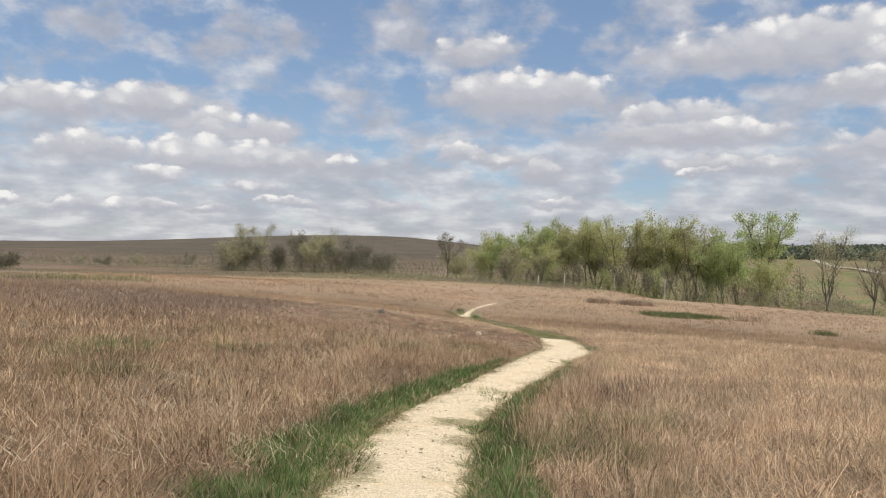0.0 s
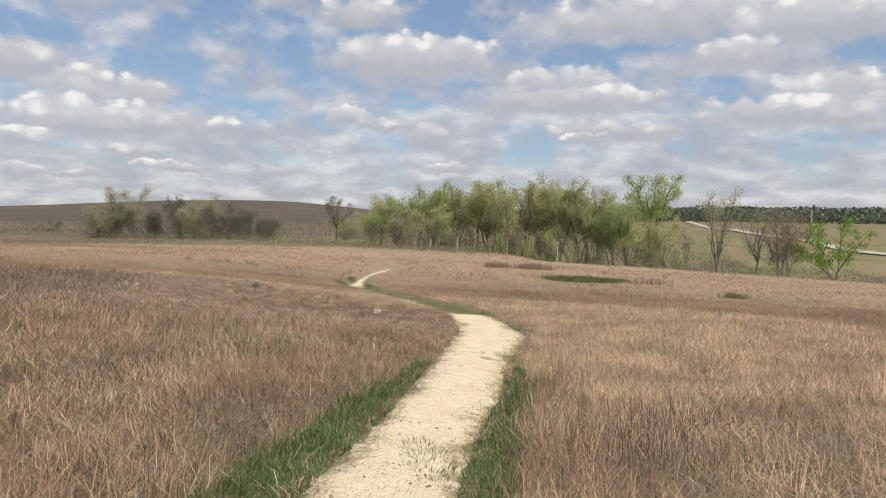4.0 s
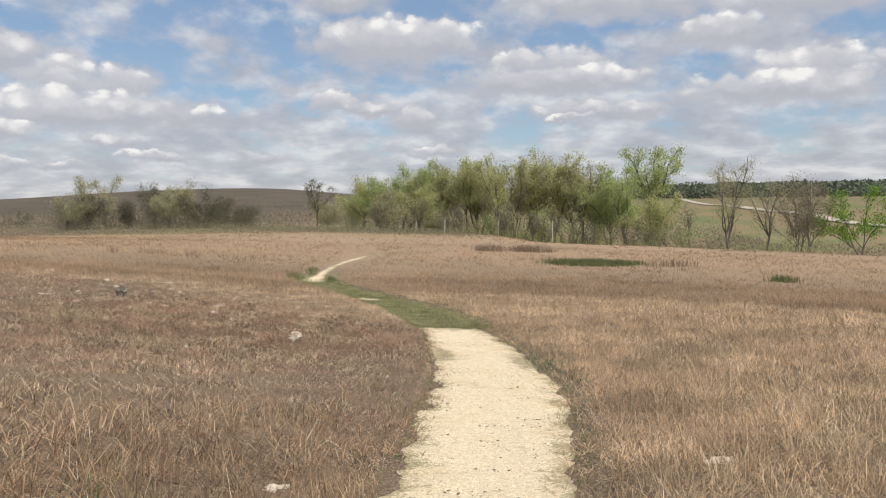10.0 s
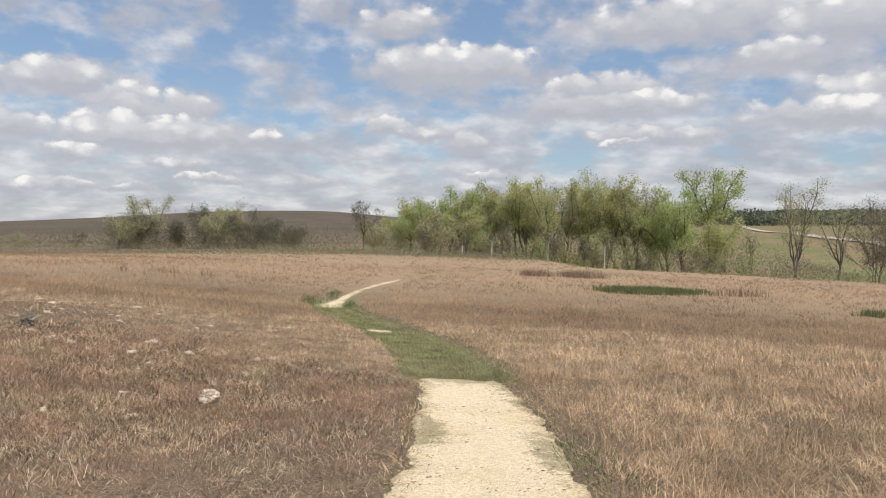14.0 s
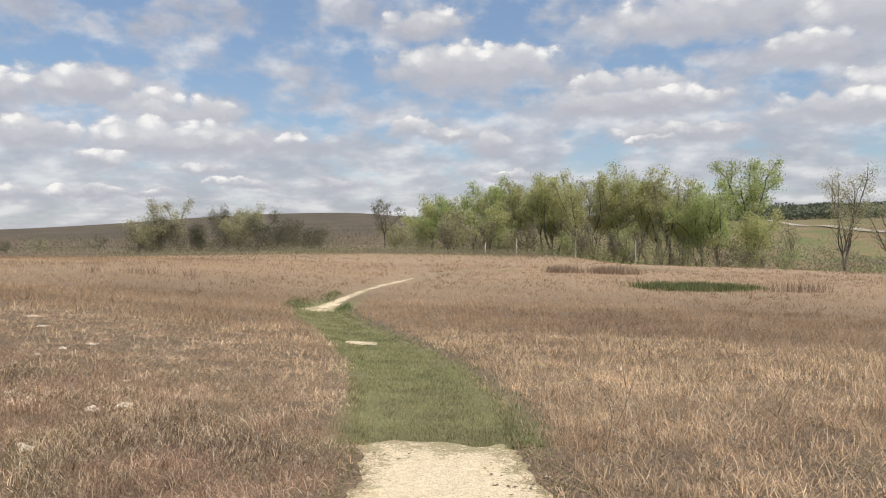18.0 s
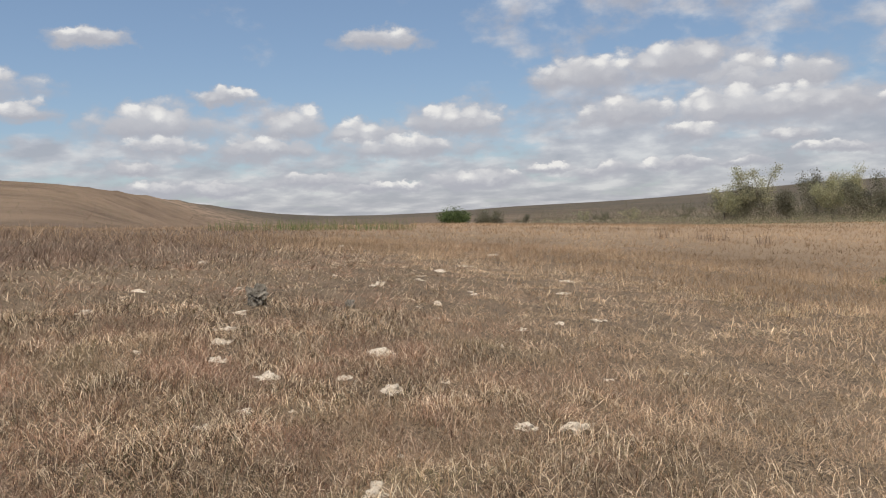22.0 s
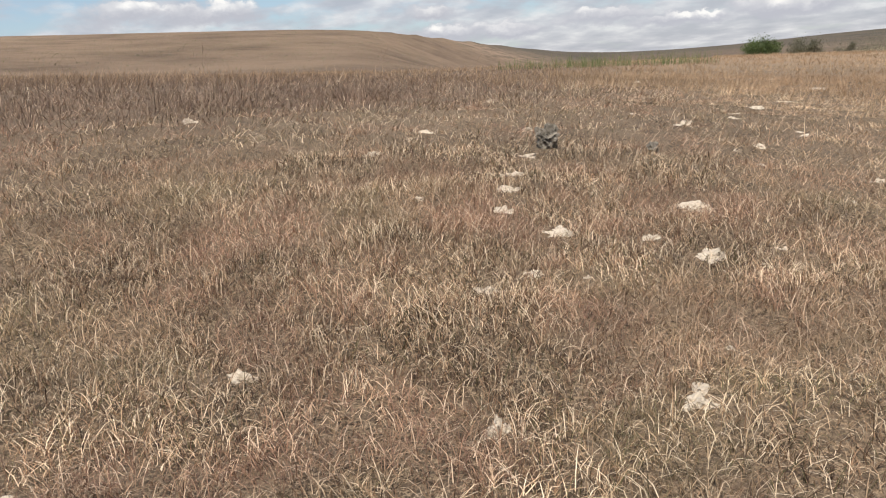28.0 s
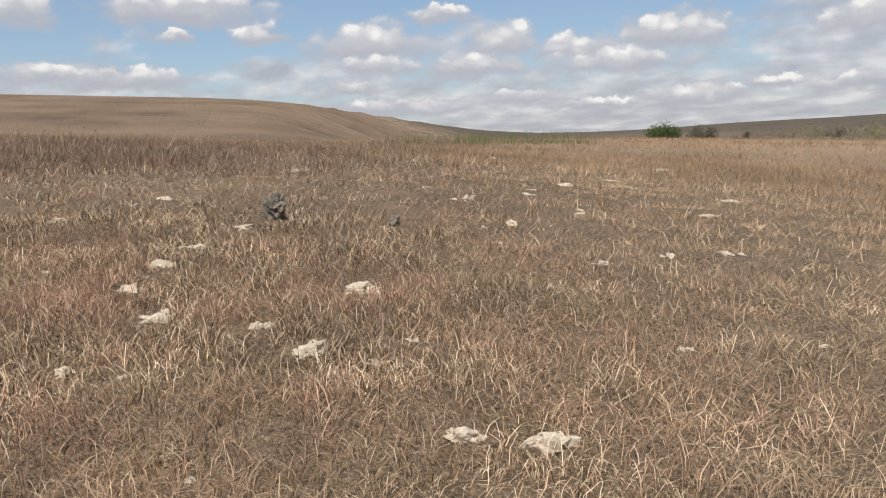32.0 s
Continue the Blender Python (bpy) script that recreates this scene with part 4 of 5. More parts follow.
# ---- trees ----
def tube(path, radii, sides=6):
    """A tapered limb along points."""
    path, radii = np.asarray(path, float), np.asarray(radii, float)
    n = len(path)
    d = np.concatenate([path[1:2] - path[:1], path[2:] - path[:-2], path[-1:] - path[-2:-1]])
    d /= np.sqrt((d * d).sum(1, keepdims=True)) + 1e-9
    a = np.cross(d, (0.3, 0.9, 0.2))
    a /= np.sqrt((a * a).sum(1, keepdims=True))
    b = np.cross(d, a)
    t = np.arange(sides) * (2 * np.pi / sides)
    rings = path[:, None] + radii[:, None, None] * (np.cos(t)[None, :, None] * a[:, None] + np.sin(t)[None, :, None] * b[:, None])
    i, k = np.arange(n - 1)[:, None] * sides, np.arange(sides)[None]
    q = (k + 1) % sides
    return rings.reshape(-1, 3), np.stack([i + k, i + q, i + sides + q, i + sides + k], -1).reshape(-1, 4)


def limb(r, start, way, length, radius, bow, steps=5):
    pts, p, d = [start], np.array(start, float), np.array(way, float)
    for _ in range(steps):
        d = d + r.normal(0, 0.16, 3) + np.array((0, 0, bow))
        d /= np.linalg.norm(d)
        p = p + d * length / steps
        pts.append(p)
    return np.array(pts), np.linspace(radius, radius * 0.3, steps + 1)


def join(pieces):
    at, vs, fs = 0, [], []
    for v, f in pieces:
        vs.append(v), fs.append(f + at)
        at += len(v)
    return np.concatenate(vs), np.concatenate(fs)


def along(p, v):
    """A point at share v of a limb."""
    k = v * (len(p) - 1)
    i = min(int(k), len(p) - 2)
    return p[i] + (p[i + 1] - p[i]) * (k - i), p[i + 1] - p[i]


def tree(name, x, y, height, wide, leaf, seed, low=0.3, leaves=4000, size=0.17, stems=1, label="", category="tree", wood=None, clump=0.3, leaders=4, fan=0.5):
    """A trunk that forks into climbing leaders, boughs and twigs, with leaves in loose clumps round the twig ends."""
    r = np.random.default_rng(seed)
    wood_pieces, ends, tall = [], [], 10.0
    thick = 0.017 * tall / stems**0.4
    starts = []
    for s in range(stems):
        a0 = r.uniform(0, 6.283)
        tilt = r.uniform(0.1, 0.3) if stems > 1 else r.uniform(0.0, 0.08)
        trunk, rad = limb(r, (0.3 * s * np.cos(a0), 0.3 * s * np.sin(a0), -0.3), (tilt * np.cos(a0), tilt * np.sin(a0), 1), tall * max(low, 0.08) + 0.3, thick, 0.1, 4)
        rad = np.linspace(thick, thick * 0.75, len(rad))
        wood_pieces.append(tube(trunk, rad, 7))
        starts.append((trunk[-1], trunk[-1] - trunk[-2], thick * 0.75))
    per = max(2, round(leaders / stems))
    for base, way, rad0 in starts:
        way = way / np.linalg.norm(way)
        for j in range(per):
            a = 6.283 * j / per + r.uniform(-0.5, 0.5)
            out = fan * r.uniform(0.45, 1.1) if j else fan * 0.25
            lead, lr = limb(r, base, way + out * np.array((np.cos(a), np.sin(a), 0)), (tall - base[2]) * r.uniform(0.72, 1.0), rad0 * (0.72 if j else 0.85), 0.06, 7)
            wood_pieces.append(tube(lead, lr, 5))
            ends += [lead[-1], lead[-2]]
            for k in range(8):
                u = 0.12 + 0.86 * (k + r.uniform(0, 1)) / 8
                p, d = along(lead, u)
                d = d / np.linalg.norm(d)
                a2 = a + r.normal(0, 1.25)
                reach = (0.4 + 1.5 * np.sin(np.pi * min(0.95, 0.22 + 0.75 * u))) * r.uniform(0.65, 1.15)
                b, br = limb(r, p, d * 0.75 + np.array((np.cos(a2), np.sin(a2), r.uniform(0.0, 0.5))), reach, rad0 * 0.34 * (1.15 - u), 0.05, 4)
                wood_pieces.append(tube(b, br, 4))
                for q in range(5):
                    p2, d2 = along(b, 0.25 + 0.75 * (q + r.uniform(0, 1)) / 5)
                    t, tr = limb(r, p2, d2 / np.linalg.norm(d2) + r.normal(0, 0.6, 3) + (0, 0, 0.2), r.uniform(0.35, 0.75), 0.022, 0.03, 2)
                    if q % 2 == 0:
                        wood_pieces.append(tube(t, tr, 3))
                    ends += [t[-1], t[1]]
    ends = np.array(ends)
    mid = ends[:, :2].mean(0)
    girth = np.percentile(np.hypot(ends[:, 0] - mid[0], ends[:, 1] - mid[1]), 94)
    kz, kx = height / (np.percentile(ends[:, 2], 99.5) + 0.15), wide / girth
    v, f = join(wood_pieces)
    v, ends = v * (kx, kx, kz), ends * (kx, kx, kz)
    thing = tagged(new(name), label, category)
    thing.location = (x, y, float(ground(x, y)))
    trunk_part = new("trunk", even(mesh_from("trunk", v, [f], [wood or bark])))
    trunk_part.parent = thing
    # some twigs are fuller than others
    share = r.gamma(1.6, 1.0, len(ends))
    pick = ends[r.choice(len(ends), leaves, p=share / share.sum())]
    c = pick + r.normal(0, 1, (leaves, 3)) * clump * (1, 1, 0.8)
    a, b = r.normal(0, 1, (leaves, 3)), r.normal(0, 1, (leaves, 3))
    a /= np.linalg.norm(a, axis=1, keepdims=True)
    b = np.cross(a, b)
    b /= np.linalg.norm(b, axis=1, keepdims=True)
    s = size * r.uniform(0.5, 1.3, (leaves, 1))
    leaf_verts = np.stack([c - a * s, c + b * s * 0.8, c + a * s * 0.9], 1).reshape(-1, 3)
    crown = new("crown", mesh_from("crown", leaf_verts, [np.arange(3 * leaves).reshape(-1, 3)], [LEAVES[leaf]]))
    crown.parent = thing
    return thing


# creek-side stand: place, height, crown half width
STAND = (
    (10, 165, 10.6, 3.4), (17, 159, 12.6, 2.9), (22, 156, 13.8, 3.4), (25, 154, 12.6, 3.6), (28, 151, 13.4, 3.6), (30, 149, 13.9, 3.9), (33, 146, 13.2, 3.6), (36, 149, 14.0, 3.6),
    (38, 150, 15.2, 3.9), (40, 147, 16.8, 4.2), (42, 145, 16.0, 3.9), (44, 143, 16.2, 4.2), (46, 142, 15.2, 3.9), (48, 140, 15.0, 3.9), (50, 138, 14.2, 3.9), (52, 136, 14.4, 3.9),
)
INNER = ((53, 130, 9.6, 3.6), (13, 152, 7.4, 3.1), (19, 150, 8.6, 3.4), (24, 160, 11.6, 3.6), (31, 157, 12.2, 3.6), (35, 156, 12.8, 3.9), (41, 154, 14.0, 3.9), (47, 150, 14.0, 3.9), (50, 146, 13.2, 3.9))
r = np.random.default_rng(3)
BETWEEN = []
for i in range(14):
    u = (i + r.uniform(0, 1)) / 14
    x = 13 + 41 * u
    tall = np.interp(x, [q[0] for q in STAND], [q[2] for q in STAND])
    BETWEEN.append((x, 163.5 - 0.62 * (x - 13) + r.uniform(-3, 9), tall * r.uniform(0.74, 0.95), r.uniform(2.2, 3.2)))
KINDS = ("spring", "bud", "spring", "deep", "spring", "bud", "deep", "spring")
for i, (x, y, h, wd) in enumerate(list(STAND + INNER) + BETWEEN):
    kind = KINDS[(i * 3 + i // 8) % 8]
    tagged(tree("tree", x, y, h * 0.98, wd * 1.0, kind, 100 + i, low=0.24 if i < 16 or i > 24 else 0.14, leaves=3800 if kind == "bud" else 5200, size=0.18, clump=0.5, stems=1 + i % 2, leaders=5, fan=0.6,
                label="slender creekside tree with just opening buds" if kind == "bud" else "tall creekside tree in fresh olive green leaf"), group="creekside stand of trees")
for i in range(20):
    u = i / 19
    x, y = 12 + 44 * u + r.uniform(-2, 2), 147 - 19 * u + r.uniform(-3, 3)
    tagged(tree("shrub", x, y, r.uniform(3.0, 6.5), r.uniform(1.4, 2.4), ("grey", "bud", "grey", "deep")[i % 4], 200 + i, low=0.04, leaves=1500, size=0.12, clump=0.3, stems=3, leaders=6,
                label="tangled undergrowth shrub below the creekside trees", category="shrub"), group="undergrowth along the creek")
tree("tree", 64.4, 148, 19.6, 6.6, "deep", 301, low=0.46, leaves=10500, size=0.18, clump=0.5, leaders=7, fan=1.1, label="broad cottonwood rising above the creekside trees")
tree("tree", 61, 142, 11.0, 3.4, "spring", 302, low=0.15, leaves=4200, size=0.16, clump=0.4, label="leafy tree standing below the broad cottonwood")
tree("tree", 64.5, 139, 9.0, 2.2, "bud", 308, low=0.22, leaves=1500, size=0.14, label="thin bare-stemmed tree below the broad cottonwood")
tree("tree", 1.5, 190, 11.4, 3.7, "grey", 303, low=0.32, leaves=1500, size=0.19, clump=0.3, stems=1, leaders=6, fan=0.8, label="lone open-crowned tree in thin spring leaf")
tree("tree", 50.3, 101, 11.6, 3.3, "bud", 304, low=0.2, leaves=6500, size=0.085, clump=0.42, stems=2, leaders=6, label="thin grey tree with just opening buds")
tree("tree", 62.3, 113, 11.5, 2.6, "bud", 305, low=0.3, leaves=3500, size=0.09, clump=0.4, label="thin grey tree with just opening buds")
tree("willow", 53, 91, 8.4, 4.1, "brown", 306, low=0.06, leaves=15000, size=0.075, clump=0.36, stems=6, leaders=18, fan=0.85, label="many-stemmed bare brown willow bush by the creek")
tree("tree", 59, 90, 7.6, 4.2, "bright", 307, low=0.12, leaves=6000, size=0.13, clump=0.3, stems=2, leaders=6, fan=0.8, label="small tree in bright new green leaf")
# trees across the far creek bend
FAR_STAND = (
    (-65, 236, 9.5, 4.9), (-61, 242, 9.2, 4.3), (-56, 244, 14.8, 5.9), (-50, 240, 7.7, 3.0), (-45, 251, 12.5, 4.3), (-39, 240, 10.0, 4.9),
    (-35, 247, 13.1, 5.9), (-28, 233, 10.4, 5.4), (-23, 239, 8.2, 4.1), (-17, 229, 5.5, 3.5), (4, 205, 6.4, 4.1), (8, 180, 9.0, 4.1),
)
for i, (x, y, h, wd) in enumerate(FAR_STAND):
    tagged(tree("tree", x, y, h, wd, ("bud", "grey", "bud", "grey", "grey", "bud", "bud", "grey", "grey", "grey", "bud", "deep")[i], 400 + i, low=0.12, leaves=7000, size=0.21, clump=0.75, stems=1 + i % 2, leaders=6, fan=0.7,
                label="distant creek tree in thin spring leaf"), group="trees along the far creek")
for i in range(9):
    x = -150 + 16 * i + r.uniform(-3, 3)
    tagged(tree("shrub", x, 262 + r.uniform(-20, 20) + 0.25 * abs(x + 40), r.uniform(3, 6.0), r.uniform(2.5, 4), ("grey", "bud")[i % 2], 500 + i, low=0.08, leaves=1300, size=0.2, clump=0.4, stems=2,
                label="grey leafless brush along the far creek", category="shrub"), group="brush along the far creek")
tree("bush", -104.6, 170.9, 4.9, 3.3, "dark", 601, low=0.02, leaves=9000, size=0.19, clump=0.55, stems=3, leaders=15, fan=1.7, label="round dense dark green bush alone in the meadow", category="bush")
tree("bush", -99.2, 176.9, 4.4, 3.1, "grey", 602, low=0.02, leaves=6000, size=0.18, clump=0.55, stems=3, leaders=15, fan=1.7, label="rounded dull green bush beside the green one", category="bush")
def brush(name, line, n, wide, low, high, size, leaf, label, seed):
    """A belt of tangled brush along a line: many small twig tufts, uneven in height."""
    r = np.random.default_rng(seed)
    t = r.uniform(0, len(line) - 1, n)
    x = np.interp(t, np.arange(len(line)), [q[0] for q in line]) + r.normal(0, wide * 0.4, n)
    y = np.interp(t, np.arange(len(line)), [q[1] for q in line]) + r.normal(0, wide, n)
    top = low + (high - low) * np.clip(0.5 + 0.5 * waves(x, y, 9.0, seed) + 0.3 * waves(x, y, 3.5, seed + 1), 0, 1)
    c = np.stack([x, y, ground(x, y) + top * r.uniform(0, 1, n) ** 0.8], 1)
    a = r.normal(0, 1, (n, 3)) + (0, 0, 0.8)
    a /= np.linalg.norm(a, axis=1, keepdims=True)
    b = np.cross(a, r.normal(0, 1, (n, 3)))
    b /= np.linalg.norm(b, axis=1, keepdims=True)
    s = size * r.uniform(0.5, 1.3, (n, 1))
    twigs = np.stack([c - a * s, c + b * s * 0.3, c + a * s], 1).reshape(-1, 3)
    return tagged(new(name, mesh_from(name, twigs, [np.arange(3 * n).reshape(-1, 3)], [LEAVES[leaf]])), label, "brush", kind="stuff")


brush("brush", ((-68, 238), (-56, 243), (-42, 246), (-28, 236), (-14, 228)), 26000, 4.0, 2.0, 8.5, 0.26, "grey", "grey green thicket among the far creek trees", 88)
brush("brush", ((58, 108), (70, 122), (84, 140), (100, 165)), 11000, 8.0, 0.6, 2.6, 0.17, "deep", "low grey brush along the creek below the road", 89)
NEAR_CREEK = ((4, 172), (14, 158), (24, 150), (34, 143), (44, 135), (54, 125), (58, 112))
FAR_CREEK = ((-160, 290), (-110, 270), (-70, 245), (-30, 238), (0, 200))
brush("brush", ((-120, 150), (-80, 138), (-40, 132), (0, 126), (22, 118)), 26000, 5.0, 0.3, 1.0, 0.17, "brown", "belt of low dark dead weeds at the meadow's far edge", 90)
brush("brush", ((-60, 205), (-20, 190), (10, 150), (30, 138), (50, 120)), 12000, 4.0, 0.3, 1.3, 0.17, "dark", "low green growth at the foot of the creek trees", 91)
brush("brush", NEAR_CREEK, 42000, 4.0, 1.8, 6.5, 0.2, "brown", "grey brown leafless brush along the creek", 81)
brush("brush", NEAR_CREEK, 12000, 5.0, 0.6, 3.2, 0.2, "deep", "low green brush along the creek", 82)
brush("brush", FAR_CREEK, 30000, 7.0, 1.5, 7.0, 0.30, "grey", "grey leafless brush along the far creek", 83)
brush("brush", FAR_CREEK, 7000, 7.0, 0.5, 2.2, 0.3, "bud", "low green brush along the far creek", 84)
brush("brush", ((40, 86), (46, 84), (52, 80), (60, 76)), 7000, 1.5, 0.4, 1.6, 0.13, "grey", "low grey brush at the meadow edge", 85)
# bleached dead trunks at the front of the stand
for i, (x, y, h) in enumerate(((21, 134, 2.4), (30, 136, 3.0), (17, 138, 1.9), (38, 133, 4.0))):
    v, f = tube([(0, 0, -0.2), (0.05, 0, h * 0.5), (0.12, 0.05, h)], (0.11, 0.09, 0.06), 7)
    snag = new("dead_trunk", even(mesh_from("dead_trunk", v, [f], [pale_bark])))
    snag.location = (x, y, float(ground(x, y)))
    tagged(snag, "bleached white dead trunk at the wood's edge", "dead trunk")
HILL = ((-70, 40), (-90, 60), (-120, 75), (-150, 70), (-120, 40), (-90, 30))
brush("scrub", HILL, 9000, 30.0, 0.1, 0.5, 0.11, "grey", "low grey scrub dotted over the western hill", 86)
brush("scrub", HILL, 3000, 30.0, 0.1, 0.4, 0.11, "dark", "low dark green scrub dotted over the western hill", 87)


# ---- stones ----
def stone(name, x, y, wide, high, seed, mat, label, pits=8, rough=0.85, sink=0.34, detail=3, turn=None, hollow=()):
    """A weathered block: a bent and pitted lump, part sunk in the turf."""
    r = np.random.default_rng(seed)
    bm = bmesh.new()
    bmesh.ops.create_icosphere(bm, subdivisions=detail, radius=0.5)
    cuts = [(r.normal(0, 1, 3), r.uniform(0.26, 0.42)) for _ in range(6)]
    cuts = [(Vector(n).normalized(), d) for n, d in cuts]
    holes = [(Vector(r.normal(0, 1, 3) + (0, 0, 0.5)).normalized() * 0.48, r.uniform(0.12, 0.24)) for _ in range(pits)]
    holes += [(Vector(c), s) for c, s in hollow]
    o = Vector(r.uniform(0, 50, 3))
    slim = r.uniform(0.62, 0.95)
    for v in bm.verts:
        p = v.co.copy()
        for n, d in cuts:
            k = p.dot(n) - d
            if k > 0:
                p -= n * k * 0.85
        for c, s in holes:
            k = (p - c).length / s
            if k < 1:
                p *= 1 - (0.5 if s < 0.25 else 0.75) * (1 - k * k)
        p += p.normalized() * (noise.fractal(p * 3.2 + o, 1.0, 2.0, 4) * rough * 0.22 + noise.fractal(p * 11.0 + o, 0.8, 2.0, 3) * rough * 0.10 + (noise.voronoi(p * 4.5 + o)[0][0] - 0.35) * rough * 0.32)
        v.co = Vector((p.x * wide * 1.05, p.y * wide * slim * r.uniform(0.97, 1.0), p.z * high * (1.25 if detail == 3 else 1.5)))
    me = bpy.data.meshes.new(name)
    bm.to_mesh(me)
    bm.free()
    me.materials.append(mat)
    ob = new(name, me)
    ob.location = (x, y, float(soil(np.array([x]), np.array([y]))[0]) + high * (0.62 - sink) - (0.025 if sink > 0.6 else 0.0))
    ob.rotation_euler = (r.uniform(-0.2, 0.2), r.uniform(-0.2, 0.2), r.uniform(0, 6.28) if turn is None else turn)
    return tagged(ob, label, "rock")


for i, (x, y, wd, h) in enumerate(ROCKS_NEAR + ROCKS_MID + ROCKS_FAR + ROCKS_TRAIL):
    size = "small" if wd < 0.14 else "flat" if h < 0.45 * wd else "pitted"
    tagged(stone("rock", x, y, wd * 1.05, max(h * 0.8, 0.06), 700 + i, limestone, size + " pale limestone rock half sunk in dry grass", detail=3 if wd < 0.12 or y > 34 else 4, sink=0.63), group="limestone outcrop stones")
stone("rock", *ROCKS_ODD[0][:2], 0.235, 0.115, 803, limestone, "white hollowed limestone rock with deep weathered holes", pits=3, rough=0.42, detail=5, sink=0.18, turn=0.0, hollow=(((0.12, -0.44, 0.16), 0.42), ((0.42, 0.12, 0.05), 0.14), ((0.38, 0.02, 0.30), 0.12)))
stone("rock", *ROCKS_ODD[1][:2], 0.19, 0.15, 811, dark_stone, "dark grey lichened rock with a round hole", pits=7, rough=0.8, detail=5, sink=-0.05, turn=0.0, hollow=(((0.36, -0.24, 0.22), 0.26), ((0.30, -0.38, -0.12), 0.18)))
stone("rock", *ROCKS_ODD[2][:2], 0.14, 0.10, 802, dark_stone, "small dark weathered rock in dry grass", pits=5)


# ---- wet patches, weeds and stalks ----
def patch(name, spots, mat, label, low, high, width, category):
    heap = []
    for cx, cy, rx, ry, n in spots:
        a, r = rng.uniform(0, 6.283, n), np.sqrt(rng.uniform(0, 1, n)) * (1 + 0.25 * rng.normal(0, 1, n))
        x, y = cx + rx * r * np.cos(a), cy + ry * r * np.sin(a)
        heap.append(blades(x, y, rng.uniform(0, 6.283, n), rng.uniform(low, high, n), rng.uniform(0.6, 1.3, n) * width, rng.uniform(0, 0.35, n), rng.uniform(0, 0.25, n), 1))
    return stuff(name, heap, mat, label, category)


patch("rushes", ((18.3, 62.0, 2.2, 2.0, 2600), (20.6, 62.3, 2.0, 1.6, 1300), (24.6, 50.0, 0.9, 0.6, 260)), rush_green, "dark green rushes in a wet patch of the meadow", 0.2, 0.45, 0.03, "rushes")
patch("verge_grass", ((0.6, 50.2, 0.4, 2.4, 900), (1.35, 54.5, 0.3, 2.8, 700), (2.2, 49.6, 0.25, 1.8, 400)), rush_green, "low green grass beside the far gravel stretch", 0.03, 0.10, 0.02, "grass")
patch("dead_reeds", ((15.6, 77.5, 1.2, 1.0, 500), (19.0, 77.0, 1.8, 1.2, 900), (23.8, 60.8, 1.6, 0.5, 200)), reed_tan, "clump of brown dead reeds in the meadow", 0.35, 0.75, 0.03, "reeds")
patch("green_weeds", ((-24.5, 52.0, 2.2, 1.6, 500), (-22.0, 54.0, 2.0, 1.4, 350), (-26.5, 49.5, 1.6, 1.2, 200)), rush_green, "scattered tall dark green weeds on the rise", 0.25, 0.75, 0.016, "weeds")
patch("dark_weeds", ((-7.2, 58.3, 0.9, 0.4, 120), (-5.2, 58.6, 0.4, 0.3, 50), (-9.0, 57.6, 0.3, 0.3, 40), ), weed_brown, "low dark brown dead weeds in the grass", 0.25, 0.55, 0.014, "weeds")


def stalk(x, y, height, seed):
    """One dead forb: a bent stem with side twigs and seed heads."""
    r = np.random.default_rng(seed)
    thing = tagged(new("weed_stalk"), "thin dry weed stalk with small seed heads", "weed", "dry weed stalks")
    thing.location = (x, y, float(soil(np.array([x]), np.array([y]))[0]))
    p, rad = limb(r, (0, 0, -0.03), (r.normal(0, 0.15), r.normal(0, 0.15), 1), height, 0.0035, 0.02, 6)
    stem = new("stem", mesh_from("stem", *[(v, [f]) for v, f in [tube(p, rad, 5)]][0], [weed_brown]))
    stem.parent = thing
    for k in range(5):
        i = int(r.integers(3, 6))
        a = r.uniform(0, 6.283)
        q, rq = limb(r, p[i], (np.cos(a), np.sin(a), 1.0), height * r.uniform(0.1, 0.22), 0.002, 0.05, 3)
        twig = new("twig", mesh_from("twig", *[(v, [f]) for v, f in [tube(q, rq, 4)]][0], [weed_brown]))
        twig.parent = thing
        v, f = tube([q[-1] + (0, 0, d) for d in (-0.008, 0.004, 0.014, 0.02)], (0.002, 0.006, 0.005, 0.001), 5)
        head = new("seed_head", mesh_from("seed_head", v, [f], [weed_brown]))
        head.parent = twig
    return thing


patch("dead_weeds", ((2.5, 11.2, 0.55, 0.7, 700), (3.1, 12.2, 0.5, 0.6, 300)), weed_brown, "trampled brown dead weeds beside the path", 0.12, 0.32, 0.007, "weeds")
STALKS = ((-2.2, 5.9, 0.9), (-2.6, 13.5, 0.8), (-0.6, 17.5, 0.9), (6.2, 40.7, 0.9), (9.8, 42.5, 1.3), (14.0, 41.2, 1.5), (5.75, 29.8, 0.95), (5.6, 29.3, 0.7), (5.95, 30.1, 1.15), (2.8, 10.6, 0.6), (7.6, 30.6, 0.8), (-8.5, 30, 0.9), (-9.5, 33, 1.0), (-10, 36, 0.8))
for i, (x, y, h) in enumerate(STALKS):
    stalk(x, y, h, 900 + i)

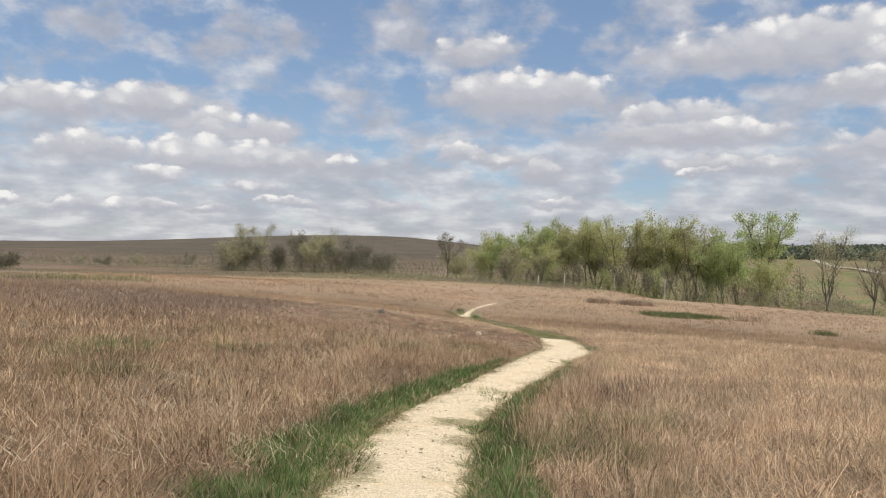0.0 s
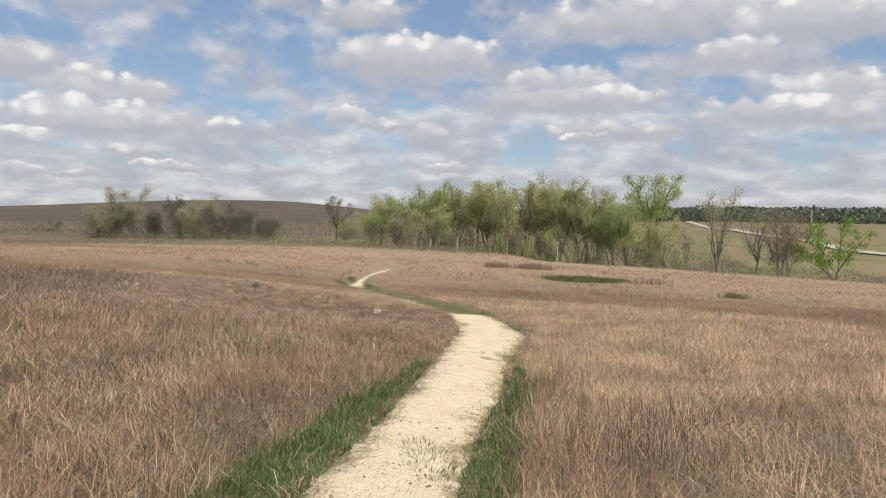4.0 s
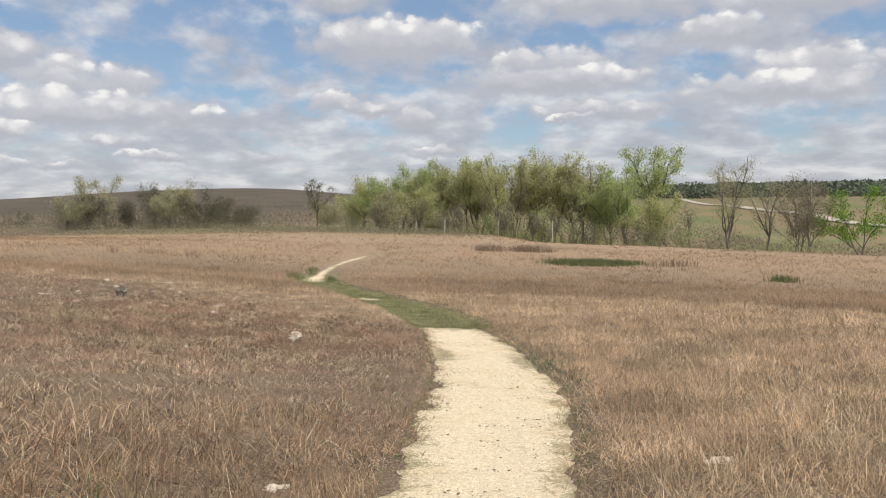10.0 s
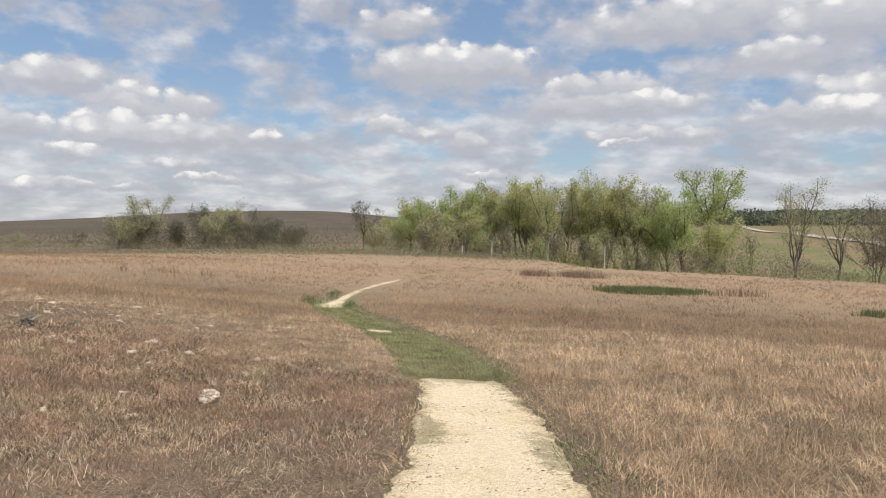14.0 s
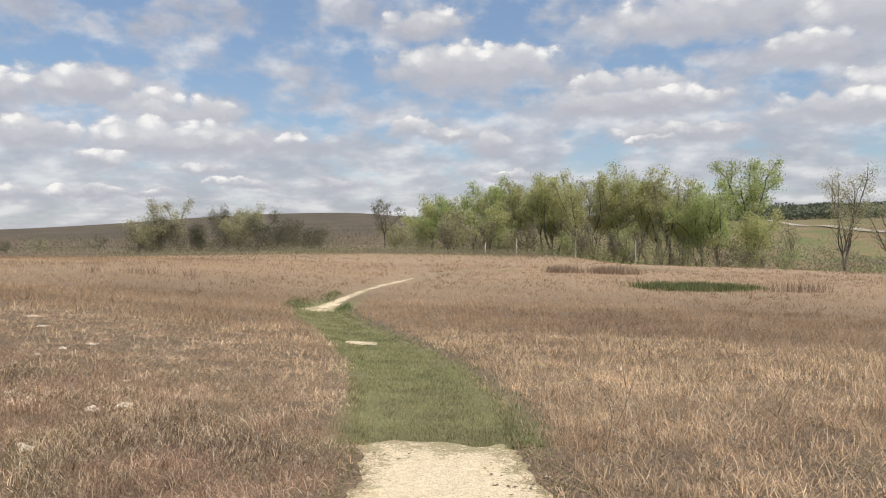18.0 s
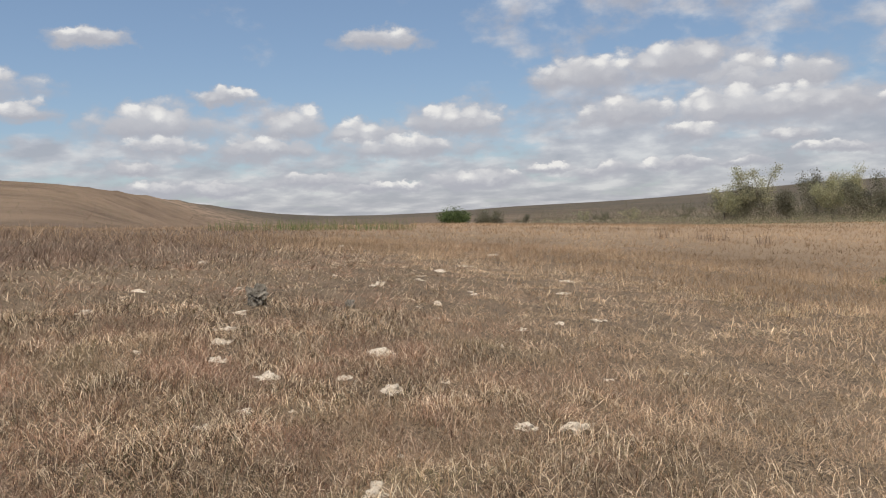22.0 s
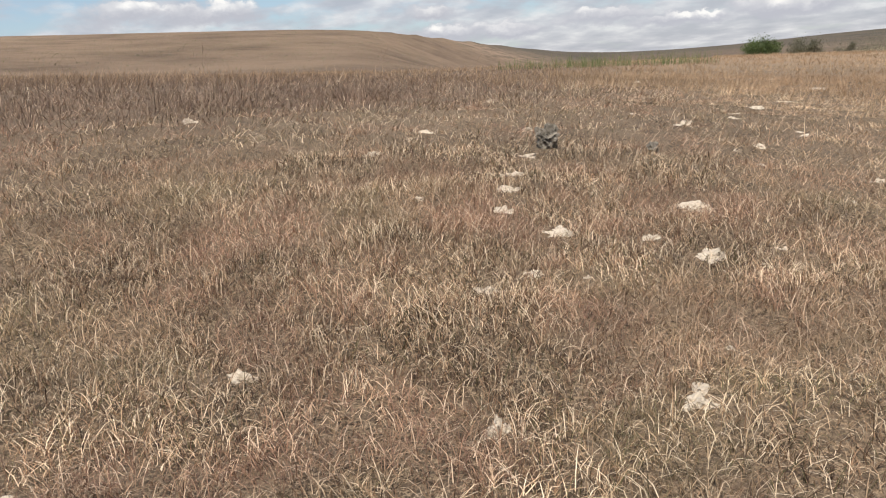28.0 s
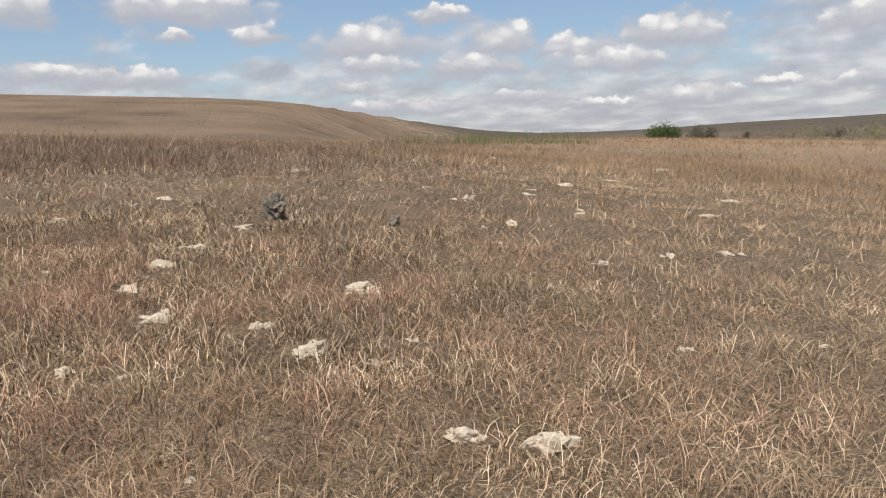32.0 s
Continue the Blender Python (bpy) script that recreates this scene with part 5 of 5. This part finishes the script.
# ---- loose stone on the path ----
n = 4500
y = rng.uniform(4.5, 29.5, n)
u = rng.uniform(-1, 1, n)
u = np.sign(u) * np.abs(u) ** 0.35
x = trail_x(y) + u * trail_half(y) * 1.22
s = 0.0025 + 0.008 * rng.uniform(0, 1, n) ** 5 + 0.012 * (rng.uniform(0, 1, n) > 0.985)
v = np.array([(1, 0, 0), (-1, 0, 0), (0, 1, 0), (0, -1, 0), (0, 0, 0.7), (0, 0, -0.6)], float)
f = np.array([(0, 2, 4), (2, 1, 4), (1, 3, 4), (3, 0, 4), (2, 0, 5), (1, 2, 5), (3, 1, 5), (0, 3, 5)])
c = np.stack([x, y, ground(x, y) + 0.012], 1)
a = rng.uniform(0, 6.283, n)
spun = np.stack([v[None, :, 0] * np.cos(a)[:, None] - v[None, :, 1] * np.sin(a)[:, None], v[None, :, 0] * np.sin(a)[:, None] + v[None, :, 1] * np.cos(a)[:, None], np.repeat(v[None, :, 2], n, 0)], 2)
verts = (c[:, None, :] + spun * s[:, None, None] * rng.uniform(0.7, 1.3, (n, 6, 1))).reshape(-1, 3)
stuff("gravel", [(verts, [(np.arange(n)[:, None, None] * 6 + f[None]).reshape(-1, 3)])], limestone, "loose limestone chips scattered on the path", "gravel")

# crumbs of soil and dead leaf trodden onto the stone
n = 5200
y = rng.uniform(5, 29.4, n)
x = trail_x(y) + rng.uniform(-0.9, 0.9, n) * trail_half(y)
ok = waves(x, y, 1.1, 57) + 0.6 * waves(x, y, 0.4, 58) > 0.15
x, y = x[ok], y[ok]
n = len(x)
s = 0.004 + 0.014 * rng.uniform(0, 1, n) ** 4
a = rng.uniform(0, 6.283, n)
flat = v[None] * (1.3, 0.7, 0.4)
spun = np.stack([flat[:, :, 0] * np.cos(a)[:, None] - flat[:, :, 1] * np.sin(a)[:, None], flat[:, :, 0] * np.sin(a)[:, None] + flat[:, :, 1] * np.cos(a)[:, None], np.repeat(flat[:, :, 2], n, 0)], 2)
verts = (np.stack([x, y, ground(x, y) + 0.013], 1)[:, None, :] + spun * s[:, None, None] * rng.uniform(0.7, 1.3, (n, 6, 1))).reshape(-1, 3)
stuff("crumbs", [(verts, [(np.arange(n)[:, None, None] * 6 + f[None]).reshape(-1, 3)])], weed_brown, "dark crumbs of soil and dead leaf on the path", "debris")

# dead bits blown onto the edges
n = 9000
y = rng.uniform(4.5, 29.5, n)
u = np.sign(rng.uniform(-1, 1, n)) * (1.15 - np.abs(rng.normal(0, 0.2, n)))
x = trail_x(y) + u * trail_half(y)
ok = waves(x, y, 1.4, 55) > -0.2
x, y = x[ok], y[ok]
m = len(x)
stuff("litter", [blades(x, y, rng.uniform(0, 6.283, m), rng.uniform(0.04, 0.14, m), rng.uniform(0.003, 0.007, m), rng.uniform(0.9, 1.45, m), rng.uniform(0, 0.3, m), 1, sink=-0.03)], dry_grass, "dead grass litter along the path edges", "litter")

# ---- far road, woods and pole ----
def road_material():
    mt, n = material("pale road", 0.95)
    n.link(n.ramp(n.noise(n.place(), 0.3, 4.0), (0.3, (0.36, 0.30, 0.23)), (0.7, (0.52, 0.45, 0.36))), n.skin.inputs["Base Color"])
    return mt


ROAD = ((262, 553), (200, 400), (160, 306), (146, 257), (150, 234), (144, 216), (142, 196), (145, 160), (150, 120))
t = np.linspace(0, len(ROAD) - 1, 90)
rx, ry = (knots(t, np.arange(len(ROAD)), [q[k] for q in ROAD], 0.4) for k in (0, 1))
dx, dy = np.gradient(rx), np.gradient(ry)
ln = np.hypot(dx, dy)
u = np.linspace(-2.3, 2.3, 5)
px, py = rx[:, None] - dy[:, None] / ln[:, None] * u, ry[:, None] + dx[:, None] / ln[:, None] * u
pz = ground(px, py) + 0.35
tagged(new("road", even(mesh_from("road", np.stack([px, py, pz], -1).reshape(-1, 3), [lattice(90, 5)], [road_material()]))), "pale dirt road crossing the far slope", "road", kind="structure")
n = 42000
r = np.random.default_rng(77)
az, dist = np.radians(r.uniform(19, 62, n)), r.uniform(560, 760, n)
x, y = 3 + dist * np.sin(az), 26 + dist * np.cos(az)
top = 7 + 2 * waves(x, y, 90, 71) + 0.9 * waves(x, y, 23, 72)
c = np.stack([x, y, ground(x, y) + np.maximum(top, 2) * r.uniform(0, 1, n) ** 0.9], 1)
a, b = r.normal(0, 1, (n, 3)), r.normal(0, 1, (n, 3))
a /= np.linalg.norm(a, axis=1, keepdims=True)
b = np.cross(a, b)
b /= np.linalg.norm(b, axis=1, keepdims=True)
s = r.uniform(0.6, 1.5, (n, 1))
quad = np.stack([c - a * s, c - b * s, c + a * s, c + b * s], 1).reshape(-1, 3)
tagged(new("woods", mesh_from("woods", quad, [np.arange(4 * n).reshape(-1, 4)], [LEAVES["woods"]])), "dark band of woods along the far ridge", "woods", kind="stuff")
v, f = tube([(0, 0, 0), (0, 0, 6), (0, 0, 11)], (0.22, 0.19, 0.16), 8)
pole = new("utility_pole", even(mesh_from("utility_pole", v, [f], [pale_bark])))
pole.location = (140, 217, float(ground(140, 217)) - 0.2)
tagged(pole, "plain wooden utility pole beside the far road", "pole")
